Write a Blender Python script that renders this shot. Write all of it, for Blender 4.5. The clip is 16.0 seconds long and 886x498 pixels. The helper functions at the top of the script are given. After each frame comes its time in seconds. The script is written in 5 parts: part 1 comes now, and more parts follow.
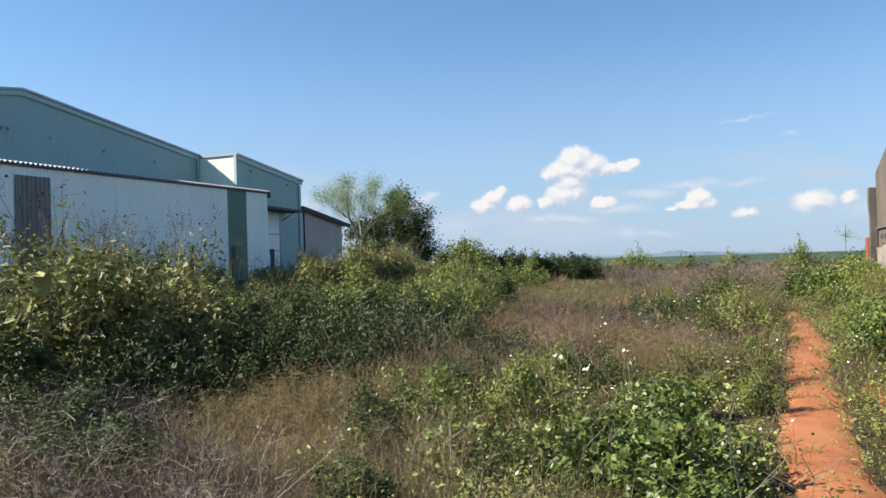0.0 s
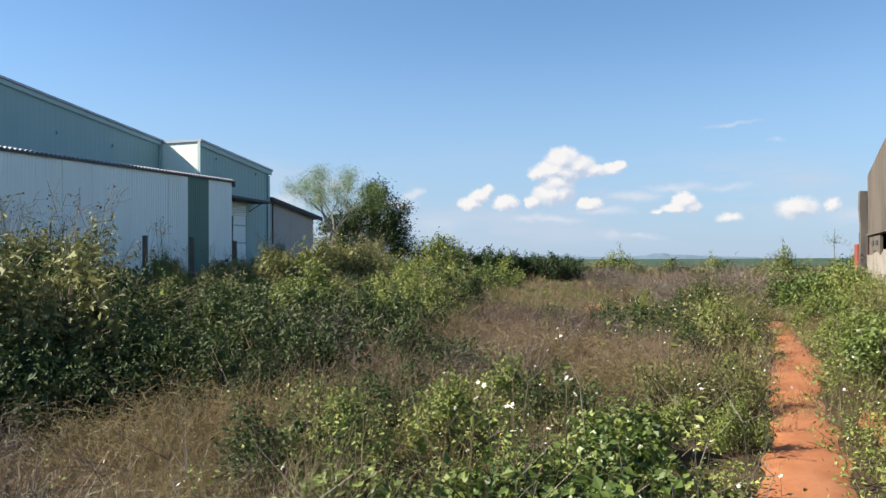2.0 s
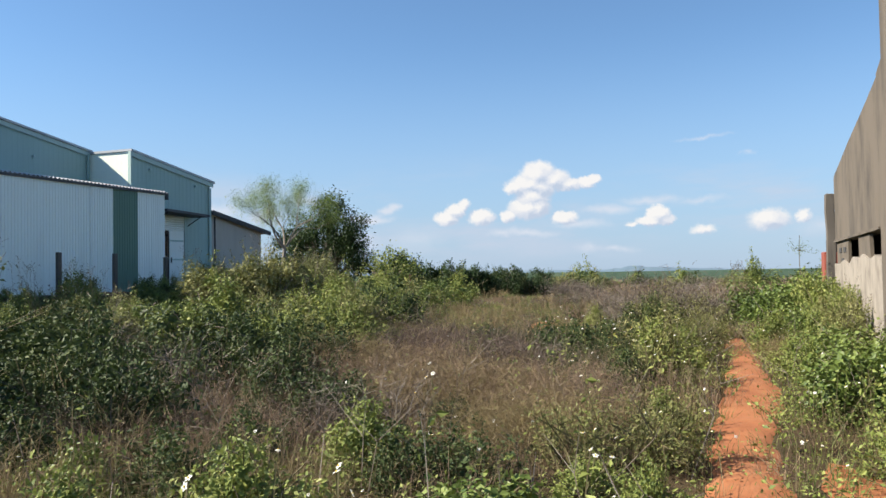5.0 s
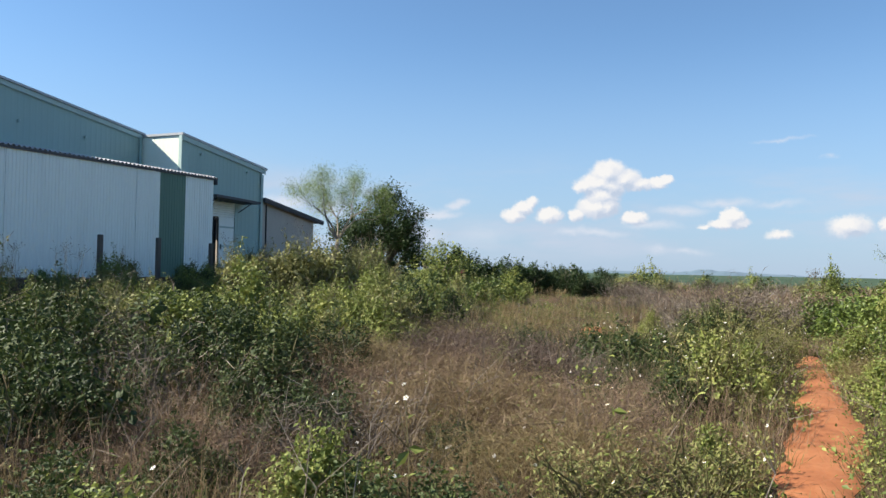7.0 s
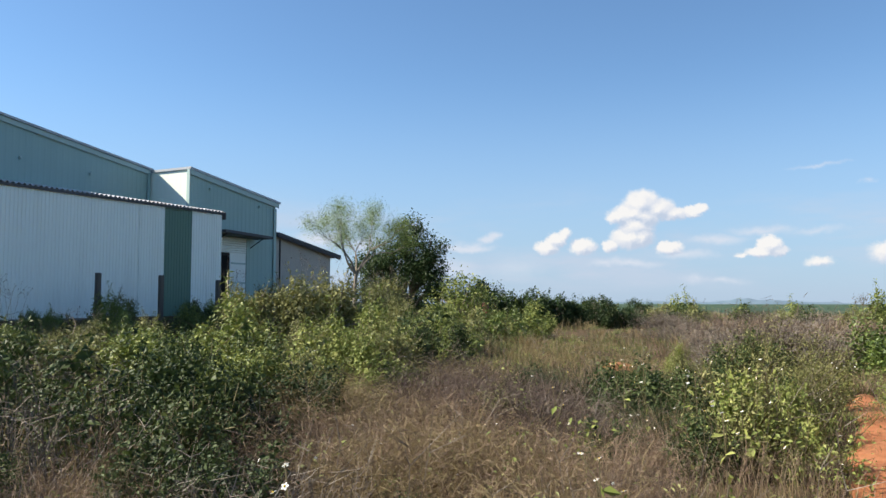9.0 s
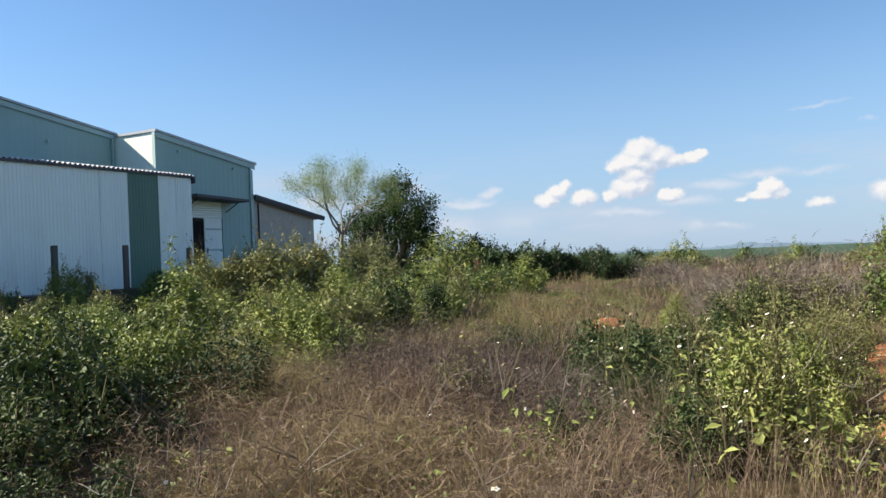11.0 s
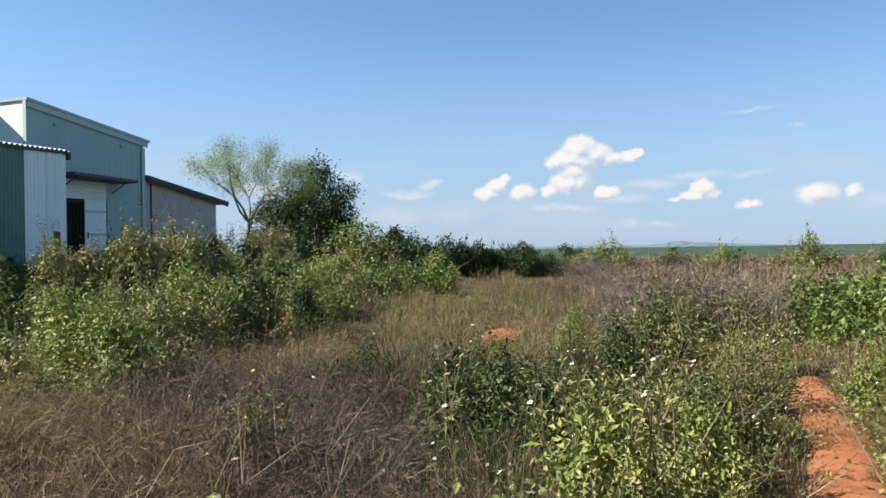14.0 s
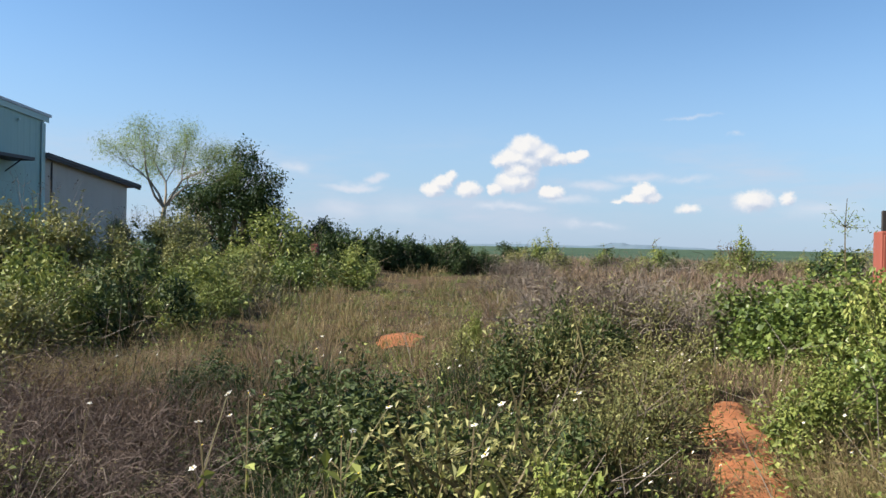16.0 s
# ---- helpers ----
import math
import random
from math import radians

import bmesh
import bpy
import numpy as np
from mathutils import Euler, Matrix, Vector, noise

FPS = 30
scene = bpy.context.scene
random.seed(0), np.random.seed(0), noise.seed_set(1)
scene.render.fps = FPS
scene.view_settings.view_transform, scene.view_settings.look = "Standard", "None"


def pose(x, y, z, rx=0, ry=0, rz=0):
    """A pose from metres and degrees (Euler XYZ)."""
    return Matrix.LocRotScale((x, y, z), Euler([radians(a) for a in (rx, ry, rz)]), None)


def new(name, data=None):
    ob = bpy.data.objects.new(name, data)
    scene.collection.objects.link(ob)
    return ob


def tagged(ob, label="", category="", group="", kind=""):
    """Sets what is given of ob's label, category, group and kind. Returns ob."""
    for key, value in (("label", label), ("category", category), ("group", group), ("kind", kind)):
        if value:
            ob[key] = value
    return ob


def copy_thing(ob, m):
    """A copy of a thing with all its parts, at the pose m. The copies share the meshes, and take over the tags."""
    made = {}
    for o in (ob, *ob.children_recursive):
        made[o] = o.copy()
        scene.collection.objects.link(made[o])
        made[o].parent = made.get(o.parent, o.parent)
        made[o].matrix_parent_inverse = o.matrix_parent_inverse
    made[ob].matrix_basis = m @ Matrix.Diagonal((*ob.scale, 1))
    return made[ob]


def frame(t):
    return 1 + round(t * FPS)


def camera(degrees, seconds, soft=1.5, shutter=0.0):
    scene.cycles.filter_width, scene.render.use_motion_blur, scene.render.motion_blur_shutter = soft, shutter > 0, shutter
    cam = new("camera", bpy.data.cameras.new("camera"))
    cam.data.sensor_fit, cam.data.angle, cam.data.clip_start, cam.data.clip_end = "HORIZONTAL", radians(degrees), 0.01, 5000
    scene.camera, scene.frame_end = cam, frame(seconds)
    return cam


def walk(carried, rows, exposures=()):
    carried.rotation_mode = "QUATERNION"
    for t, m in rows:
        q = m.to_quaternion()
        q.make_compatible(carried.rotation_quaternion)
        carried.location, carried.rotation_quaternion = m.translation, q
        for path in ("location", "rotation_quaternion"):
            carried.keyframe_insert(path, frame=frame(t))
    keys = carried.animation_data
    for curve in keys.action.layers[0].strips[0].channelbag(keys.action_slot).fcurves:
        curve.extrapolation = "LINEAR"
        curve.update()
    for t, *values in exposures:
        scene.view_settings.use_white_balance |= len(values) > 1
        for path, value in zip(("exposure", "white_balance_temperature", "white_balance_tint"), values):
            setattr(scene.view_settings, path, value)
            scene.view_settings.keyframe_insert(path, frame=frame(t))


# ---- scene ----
cam = camera(58.5, 16.0)
METRES, EYE, TILT, LEAN, TURN = 11.0, 1.6, -1.49, -0.6, 23.0
ROWS = [
    (0.0, 0.0, 0.0, 0.0, 0.09, 2.35, 2.27),
    (0.5, 0.0091, 0.0314, 0.0007, 0.88, 2.45, 1.14),
    (1.0, 0.0218, 0.062, 0.0016, -2.84, 1.84, 0.18),
    (1.5, 0.0351, 0.089, 0.003, -2.73, 2.7, 0.85),
    (2.0, 0.0461, 0.1166, 0.0018, -1.02, 2.12, 0.86),
    (2.5, 0.0576, 0.1443, 0.0025, -0.25, 1.19, 1.1),
    (3.0, 0.0735, 0.1687, 0.001, -0.53, 0.98, 2.54),
    (3.5, 0.0905, 0.1916, 0.0024, 0.81, 1.65, 2.87),
    (4.0, 0.1084, 0.2227, -0.0008, 0.5, 1.7, 3.23),
    (4.5, 0.1227, 0.2477, 0.0021, -2.74, -0.17, 1.21),
    (5.0, 0.1374, 0.2703, 0.0029, -2.67, 3.16, 1.62),
    (7.5, 0.1951, 0.4072, 0.0065, 4.37, 3.12, -1.04),
    (8.0, 0.2031, 0.4376, 0.006, 6.42, 4.68, -1.24),
    (8.5, 0.2146, 0.4672, 0.0063, 4.94, 5.58, -0.44),
    (11.0, 0.2645, 0.6267, 0.0088, 4.77, 2.29, 3.02),
    (11.5, 0.2741, 0.6586, 0.0106, 3.49, 2.83, 3.01),
    (12.0, 0.2856, 0.6879, 0.0131, 0.82, 2.51, 3.36),
    (12.5, 0.2999, 0.7129, 0.015, -0.22, 3.48, 3.57),
    (13.0, 0.3134, 0.7427, 0.0159, 0.65, 3.39, 3.26),
    (13.5, 0.3268, 0.7738, 0.019, 0.44, 2.62, 2.19),
    (14.0, 0.3392, 0.8001, 0.0203, 0.25, 1.45, 1.47),
    (14.5, 0.3532, 0.8291, 0.0216, 0.92, 2.48, 0.34),
    (15.0, 0.3669, 0.856, 0.0203, 1.56, 2.27, -0.32),
    (15.5, 0.3809, 0.8846, 0.0233, -0.38, 0.89, -1.07),
    (16.0, 0.3982, 0.9107, 0.0222, -3.82, 1.05, -0.27),
]
walk(cam, [(t, pose(0, 0, EYE, TILT, LEAN, TURN) @ pose(METRES * x, METRES * y, METRES * z, 90 + pitch, roll, yaw)) for t, x, y, z, yaw, pitch, roll in ROWS], [(0.0, 1.29), (16.0, 1.29)])
# ---- light ----
SUN_AZ, SUN_EL = 246.0, 37.0          # compass bearing from +y towards +x, height
to_sun = Vector((math.sin(radians(SUN_AZ)) * math.cos(radians(SUN_EL)), math.cos(radians(SUN_AZ)) * math.cos(radians(SUN_EL)), math.sin(radians(SUN_EL))))
sun = new("sun", bpy.data.lights.new("sun", "SUN"))
sun.data.energy, sun.data.angle, sun.data.color = 4.5, radians(0.55), (1.0, 0.92, 0.79)
sun.matrix_world = Matrix.Translation((0, 0, 60)) @ to_sun.to_track_quat("Z", "Y").to_matrix().to_4x4()

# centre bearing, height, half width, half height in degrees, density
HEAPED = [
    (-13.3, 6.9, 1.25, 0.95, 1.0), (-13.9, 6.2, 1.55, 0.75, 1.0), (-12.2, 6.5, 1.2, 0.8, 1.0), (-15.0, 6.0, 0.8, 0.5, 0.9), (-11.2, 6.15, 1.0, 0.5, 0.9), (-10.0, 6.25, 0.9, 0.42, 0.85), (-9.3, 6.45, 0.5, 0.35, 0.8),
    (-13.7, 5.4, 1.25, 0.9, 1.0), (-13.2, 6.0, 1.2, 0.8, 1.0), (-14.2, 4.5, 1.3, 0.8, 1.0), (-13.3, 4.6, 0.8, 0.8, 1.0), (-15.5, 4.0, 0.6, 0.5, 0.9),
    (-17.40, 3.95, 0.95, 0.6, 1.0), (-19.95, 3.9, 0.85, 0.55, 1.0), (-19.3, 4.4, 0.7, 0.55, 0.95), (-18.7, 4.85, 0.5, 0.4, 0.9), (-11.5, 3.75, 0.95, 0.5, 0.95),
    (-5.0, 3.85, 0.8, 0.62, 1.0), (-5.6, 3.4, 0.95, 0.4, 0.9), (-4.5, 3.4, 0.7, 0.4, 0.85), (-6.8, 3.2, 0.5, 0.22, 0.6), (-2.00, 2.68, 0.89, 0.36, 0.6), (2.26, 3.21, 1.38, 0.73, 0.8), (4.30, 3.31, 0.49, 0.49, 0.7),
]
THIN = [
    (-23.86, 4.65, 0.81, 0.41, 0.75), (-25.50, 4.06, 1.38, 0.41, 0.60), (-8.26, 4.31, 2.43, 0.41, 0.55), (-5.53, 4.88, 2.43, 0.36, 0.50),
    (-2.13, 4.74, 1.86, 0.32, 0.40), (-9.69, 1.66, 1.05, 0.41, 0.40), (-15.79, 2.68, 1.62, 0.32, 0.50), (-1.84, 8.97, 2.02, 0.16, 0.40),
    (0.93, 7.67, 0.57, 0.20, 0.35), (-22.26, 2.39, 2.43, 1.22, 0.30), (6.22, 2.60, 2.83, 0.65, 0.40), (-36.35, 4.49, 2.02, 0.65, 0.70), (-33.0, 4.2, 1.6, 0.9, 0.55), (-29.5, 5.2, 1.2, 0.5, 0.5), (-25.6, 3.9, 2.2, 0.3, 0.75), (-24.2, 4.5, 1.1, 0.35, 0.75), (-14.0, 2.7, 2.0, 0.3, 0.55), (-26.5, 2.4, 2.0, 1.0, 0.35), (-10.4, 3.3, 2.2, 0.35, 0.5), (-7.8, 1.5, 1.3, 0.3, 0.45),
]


class Nodes:
    """Short ways to add and join shader nodes."""

    def __init__(self, tree):
        self.tree = tree
        tree.nodes.clear()

    def add(self, kind, **values):
        n = self.tree.nodes.new(kind)
        for key, value in values.items():
            setattr(n, key, value)
        return n

    def put(self, socket, value):
        if hasattr(value, "is_linked"):
            self.tree.links.new(value, socket)
        else:
            socket.default_value = value

    def math(self, op, a, b=0.0, c=0.0, clamp=False):
        n = self.add("ShaderNodeMath", operation=op, use_clamp=clamp)
        for s, v in zip(n.inputs, (a, b, c)):
            self.put(s, v)
        return n.outputs[0]

    def vec(self, op, a, b=None, scale=None):
        n = self.add("ShaderNodeVectorMath", operation=op)
        self.put(n.inputs[0], a)
        if b is not None:
            self.put(n.inputs[1], b)
        if scale is not None:
            self.put(n.inputs["Scale"], scale)
        return n.outputs["Value"] if op in ("LENGTH", "DOT_PRODUCT") else n.outputs[0]

    def noise(self, vector, scale, detail=4.0, rough=0.55, colour=False):
        n = self.add("ShaderNodeTexNoise")
        if vector is not None:
            self.put(n.inputs["Vector"], vector)
        n.inputs["Scale"].default_value, n.inputs["Detail"].default_value, n.inputs["Roughness"].default_value = scale, detail, rough
        return n.outputs["Color" if colour else 0]

    def mix(self, factor, a, b):
        n = self.add("ShaderNodeMix", data_type="RGBA")
        self.put(n.inputs[0], factor)
        for s, v in ((n.inputs[6], a), (n.inputs[7], b)):
            self.put(s, (*v, 1) if isinstance(v, tuple) and len(v) == 3 else v)
        return n.outputs[2]

    def step(self, value, low, high):
        n = self.add("ShaderNodeMapRange", interpolation_type="SMOOTHSTEP")
        self.put(n.inputs[0], value)
        n.inputs[1].default_value, n.inputs[2].default_value = low, high
        return n.outputs[0]

    def ramp(self, value, stops):
        n = self.add("ShaderNodeValToRGB")
        self.put(n.inputs[0], value)
        while len(n.color_ramp.elements) < len(stops):
            n.color_ramp.elements.new(0.5)
        for e, (at, c) in zip(n.color_ramp.elements, stops):
            e.position, e.color = at, (*c, 1)
        return n.outputs[0]


def sky():
    world = bpy.data.worlds.new("sky")
    scene.world = world
    world.use_nodes = True
    k = Nodes(world.node_tree)
    air = k.add("ShaderNodeTexSky", sky_type="NISHITA", sun_disc=False, sun_elevation=radians(SUN_EL), sun_rotation=radians(SUN_AZ),
                altitude=300.0, air_density=1.0, dust_density=0.15, ozone_density=2.6)
    way = k.add("ShaderNodeTexCoord").outputs["Generated"]
    xyz = k.add("ShaderNodeSeparateXYZ")
    k.put(xyz.inputs[0], way)
    x, y, z = xyz.outputs
    az = k.math("MULTIPLY", k.math("ARCTAN2", x, y), 57.2958)
    el = k.math("MULTIPLY", k.math("ARCSINE", z), 57.2958)
    at = k.add("ShaderNodeCombineXYZ")
    k.put(at.inputs[0], az), k.put(at.inputs[1], el)
    at = at.outputs[0]
    # puffs: the outline is stirred before the heaps are cut out
    puff = k.vec("SCALE", k.vec("SUBTRACT", k.noise(at, 1.5, 7, 0.68, True), (0.5, 0.5, 0.5)), scale=0.85)
    wisp = k.vec("MULTIPLY", k.vec("SUBTRACT", k.noise(at, 0.45, 5, 0.6, True), (0.5, 0.5, 0.5)), (3.0, 1.2, 0))

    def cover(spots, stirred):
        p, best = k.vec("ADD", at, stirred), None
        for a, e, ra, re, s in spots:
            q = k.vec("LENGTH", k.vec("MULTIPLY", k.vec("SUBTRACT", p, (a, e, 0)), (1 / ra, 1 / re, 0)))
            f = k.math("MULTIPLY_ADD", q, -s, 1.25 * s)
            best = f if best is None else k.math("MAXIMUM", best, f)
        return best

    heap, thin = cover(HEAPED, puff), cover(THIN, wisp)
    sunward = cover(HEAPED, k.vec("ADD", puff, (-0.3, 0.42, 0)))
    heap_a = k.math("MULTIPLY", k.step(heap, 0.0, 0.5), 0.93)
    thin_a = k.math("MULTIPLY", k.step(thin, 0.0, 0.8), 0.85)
    # broad thin haze cloud low over the plain
    veil = k.math("MULTIPLY", k.step(k.noise(k.vec("MULTIPLY", at, (0.06, 0.28, 0)), 1.0, 5, 0.6), 0.42, 0.75),
                  k.math("MULTIPLY", k.step(el, 0.0, 2.0), k.math("SUBTRACT", 1.0, k.step(el, 4.0, 9.0))))
    veil = k.math("MULTIPLY", veil, 0.95)
    # bright tops, greyer undersides
    tone = k.noise(k.vec("ADD", at, puff), 0.9, 5, 0.6)
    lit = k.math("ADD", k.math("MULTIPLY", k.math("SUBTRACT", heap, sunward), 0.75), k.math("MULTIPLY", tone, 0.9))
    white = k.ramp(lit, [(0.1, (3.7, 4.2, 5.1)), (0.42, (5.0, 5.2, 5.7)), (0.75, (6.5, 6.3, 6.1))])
    # pale haze thickens towards the horizon
    haze = k.math("MULTIPLY", k.math("SUBTRACT", 1.0, k.step(el, -2.0, 17.0)), 0.85)
    colour = k.mix(haze, k.vec("MULTIPLY", air.outputs[0], (0.84, 1.0, 1.1)), (2.55, 3.45, 4.95))
    colour = k.mix(veil, colour, (3.9, 4.4, 5.3))
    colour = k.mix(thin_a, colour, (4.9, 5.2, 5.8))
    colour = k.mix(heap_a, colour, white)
    out = k.add("ShaderNodeBackground")
    k.put(out.inputs[0], colour)
    out.inputs[1].default_value = 0.0615
    k.put(k.add("ShaderNodeOutputWorld").inputs[0], out.outputs[0])


sky()

# ---- materials ----


def material(name, shade):
    m = bpy.data.materials.new(name)
    m.use_nodes = True
    k = Nodes(m.node_tree)
    bsdf = k.add("ShaderNodeBsdfPrincipled")
    out = k.add("ShaderNodeOutputMaterial")
    k.put(out.inputs[0], bsdf.outputs[0])
    shade(k, bsdf, out)
    return m


def place(k):
    return k.add("ShaderNodeNewGeometry").outputs["Position"]


def bump(k, bsdf, height, strength=0.4, distance=0.02):
    b = k.add("ShaderNodeBump")
    b.inputs["Strength"].default_value, b.inputs["Distance"].default_value = strength, distance
    k.put(b.inputs["Height"], height)
    k.put(bsdf.inputs["Normal"], b.outputs[0])


def plant(name, colours, through_light=0.3, rough=0.6, gloss=0.25):
    """Leaf or blade: each one takes its own tone; light also comes through it."""
    def shade(k, bsdf, out):
        own = k.add("ShaderNodeNewGeometry").outputs["Random Per Island"]
        patch = k.noise(place(k), 0.9, 3)
        tone = k.math("ADD", k.math("MULTIPLY_ADD", own, 0.55, 0.08), k.math("MULTIPLY", k.math("SUBTRACT", patch, 0.36), 1.0), clamp=True)
        n = len(colours) - 1
        colour = k.ramp(tone, [(0.08 + 0.84 * i / n, c) for i, c in enumerate(colours)])
        k.put(bsdf.inputs["Base Color"], colour)
        bsdf.inputs["Roughness"].default_value, bsdf.inputs["Specular IOR Level"].default_value = rough, gloss
        lit = k.add("ShaderNodeBsdfTranslucent")
        k.put(lit.inputs[0], colour)
        both = k.add("ShaderNodeMixShader")
        both.inputs[0].default_value = through_light
        k.put(both.inputs[1], bsdf.outputs[0]), k.put(both.inputs[2], lit.outputs[0])
        k.put(out.inputs[0], both.outputs[0])
    return material(name, shade)


def coated(name, base, dirt, rough=0.5, metal=0.0, streak=(1.2, 1.2, 0.25), amount=0.45, grain=30.0):
    """Painted or rendered surface with run-down streaks and fine grain."""
    def shade(k, bsdf, out):
        p = place(k)
        run = k.noise(k.vec("MULTIPLY", p, streak), 1.6, 6, 0.65)
        fine = k.noise(p, grain, 4)
        f = k.math("MULTIPLY", k.step(run, 0.42, 0.78), amount)
        colour = k.mix(f, base, dirt)
        colour = k.mix(k.math("MULTIPLY", fine, 0.18), colour, tuple(0.55 * c for c in base))
        k.put(bsdf.inputs["Base Color"], colour)
        k.put(bsdf.inputs["Roughness"], k.math("MULTIPLY_ADD", run, 0.3, rough - 0.12))
        bsdf.inputs["Metallic"].default_value = metal
        bump(k, bsdf, fine, 0.15, 0.004)
    return material(name, shade)


def soil_shade(k, bsdf, out):
    p = place(k)
    big, mid, fine = k.noise(p, 0.7, 4), k.noise(p, 5, 5), k.noise(p, 38, 5, 0.7)
    colour = k.ramp(k.math("ADD", k.math("MULTIPLY", big, 0.5), k.math("MULTIPLY", mid, 0.5)),
                    [(0.3, (0.22, 0.07, 0.024)), (0.5, (0.33, 0.118, 0.042)), (0.72, (0.40, 0.175, 0.078))])
    colour = k.mix(k.math("MULTIPLY", k.step(fine, 0.5, 0.75), 0.4), colour, (0.20, 0.075, 0.035))
    k.put(bsdf.inputs["Base Color"], colour)
    bsdf.inputs["Roughness"].default_value = 0.95
    bump(k, bsdf, k.math("ADD", k.math("MULTIPLY", mid, 1.0), k.math("MULTIPLY", fine, 0.4)), 0.6, 0.02)


def ground_shade(k, bsdf, out):
    p = place(k)
    big, mid, fine = k.noise(p, 0.35, 5), k.noise(p, 3, 5), k.noise(p, 45, 4, 0.7)
    near = k.ramp(k.math("ADD", k.math("MULTIPLY", big, 0.6), k.math("MULTIPLY", mid, 0.4)),
                  [(0.3, (0.03, 0.027, 0.014)), (0.47, (0.06, 0.044, 0.026)), (0.62, (0.1, 0.065, 0.037)), (0.78, (0.17, 0.075, 0.036))])
    near = k.mix(k.math("MULTIPLY", fine, 0.45), near, (0.07, 0.05, 0.03))
    # the plain beyond the field is woodland and plantation
    xyz = k.add("ShaderNodeSeparateXYZ")
    k.put(xyz.inputs[0], p)
    wide = k.noise(k.vec("MULTIPLY", p, (0.004, 0.012, 0)), 1.0, 5, 0.65)
    wood = k.ramp(wide, [(0.35, (0.030, 0.055, 0.036)), (0.5, (0.042, 0.075, 0.045)), (0.68, (0.10, 0.125, 0.075))])
    k.put(bsdf.inputs["Base Color"], k.mix(k.step(xyz.outputs[2], -1.0, -5.0), near, wood))
    bsdf.inputs["Roughness"].default_value = 1.0
    bsdf.inputs["Specular IOR Level"].default_value = 0.1
    bump(k, bsdf, mid, 0.7, 0.05)


SOIL, GROUND = material("red_soil", soil_shade), material("field_ground", ground_shade)
DRY = plant("dry_grass", [(0.07, 0.047, 0.034), (0.155, 0.107, 0.075), (0.27, 0.19, 0.13), (0.41, 0.31, 0.21)], 0.18, 0.7)
# green grass darkened: the hollow's shade is put into its colour
SHADE_GRASS = plant("dark_grass", [(0.014, 0.028, 0.010), (0.03, 0.05, 0.016), (0.055, 0.08, 0.025)], 0.15, 0.6)
STRAW = plant("straw", [(0.12, 0.088, 0.046), (0.235, 0.18, 0.09), (0.34, 0.28, 0.15)], 0.3, 0.7)
FRESH = plant("green_grass", [(0.0476, 0.0748, 0.017), (0.0884, 0.122, 0.0306), (0.163, 0.177, 0.0612), (0.245, 0.224, 0.102)], 0.18)
WEED = plant("weed_leaf", [(0.066, 0.094, 0.022), (0.142, 0.182, 0.043), (0.245, 0.28, 0.072), (0.385, 0.39, 0.13)], 0.18, 0.55)
VINE = plant("vine_leaf", [(0.045, 0.074, 0.016), (0.09, 0.135, 0.027), (0.155, 0.205, 0.046), (0.24, 0.28, 0.08)], 0.18, 0.45, 0.4)
SHRUB = plant("shrub_leaf", [(0.017, 0.033, 0.012), (0.036, 0.06, 0.018), (0.07, 0.1, 0.03), (0.14, 0.165, 0.056)], 0.18)
OLIVE = plant("olive_leaf", [(0.077, 0.09, 0.032), (0.16, 0.168, 0.057), (0.262, 0.262, 0.095), (0.37, 0.345, 0.155)], 0.18)
DEEP = plant("dark_leaf", [(0.018, 0.0342, 0.0126), (0.0315, 0.0585, 0.018), (0.054, 0.09, 0.027), (0.09, 0.126, 0.045)], 0.2, 0.5)
FEATHER = plant("feathery_leaf", [(0.13, 0.185, 0.05), (0.2, 0.265, 0.08), (0.29, 0.35, 0.115)], 0.45)
BROWN = plant("withered_leaf", [(0.068, 0.0442, 0.0238), (0.129, 0.085, 0.0476), (0.197, 0.136, 0.0816)], 0.25, 0.75)
# withered brown stems, made darker to carry the shade around the hollow
DUSK = plant("dark_withered_stem", [(0.035, 0.025, 0.022), (0.085, 0.062, 0.053), (0.145, 0.108, 0.09), (0.25, 0.195, 0.16)], 0.1, 0.8)
SEED = plant("seed_head", [(0.035, 0.022, 0.014), (0.07, 0.045, 0.028)], 0.1, 0.8)
TWIG = plant("twig", [(0.075, 0.058, 0.045), (0.16, 0.13, 0.105), (0.31, 0.275, 0.235)], 0.0, 0.85)
STEM = plant("stem", [(0.068, 0.068, 0.0272), (0.116, 0.102, 0.0476), (0.163, 0.129, 0.0748)], 0.0, 0.7)
BARK = coated("bark", (0.24, 0.20, 0.15), (0.10, 0.08, 0.06), 0.9, streak=(6, 6, 1.0))
PETAL = plant("petal", [(0.80, 0.80, 0.76), (0.86, 0.86, 0.83)], 0.3)
HEART = plant("flower_heart", [(0.75, 0.50, 0.05), (0.8, 0.58, 0.08)], 0.0)
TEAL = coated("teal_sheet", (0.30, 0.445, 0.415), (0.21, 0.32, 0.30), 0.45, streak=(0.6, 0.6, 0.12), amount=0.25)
PALE = coated("pale_trim", (0.40, 0.54, 0.51), (0.28, 0.39, 0.37), 0.5, amount=0.25)
# bay side cladding: the sunlight on it is painted in as near-white mint
TEAL_LIT = coated("mint_sheet", (0.84, 0.9, 0.77), (0.76, 0.83, 0.7), 0.5, streak=(0.6, 0.6, 0.12), amount=0.2)
WHITE = coated("white_sheet", (0.86, 0.92, 0.88), (0.55, 0.57, 0.52), 0.45, streak=(1.5, 1.5, 0.12), amount=0.22)
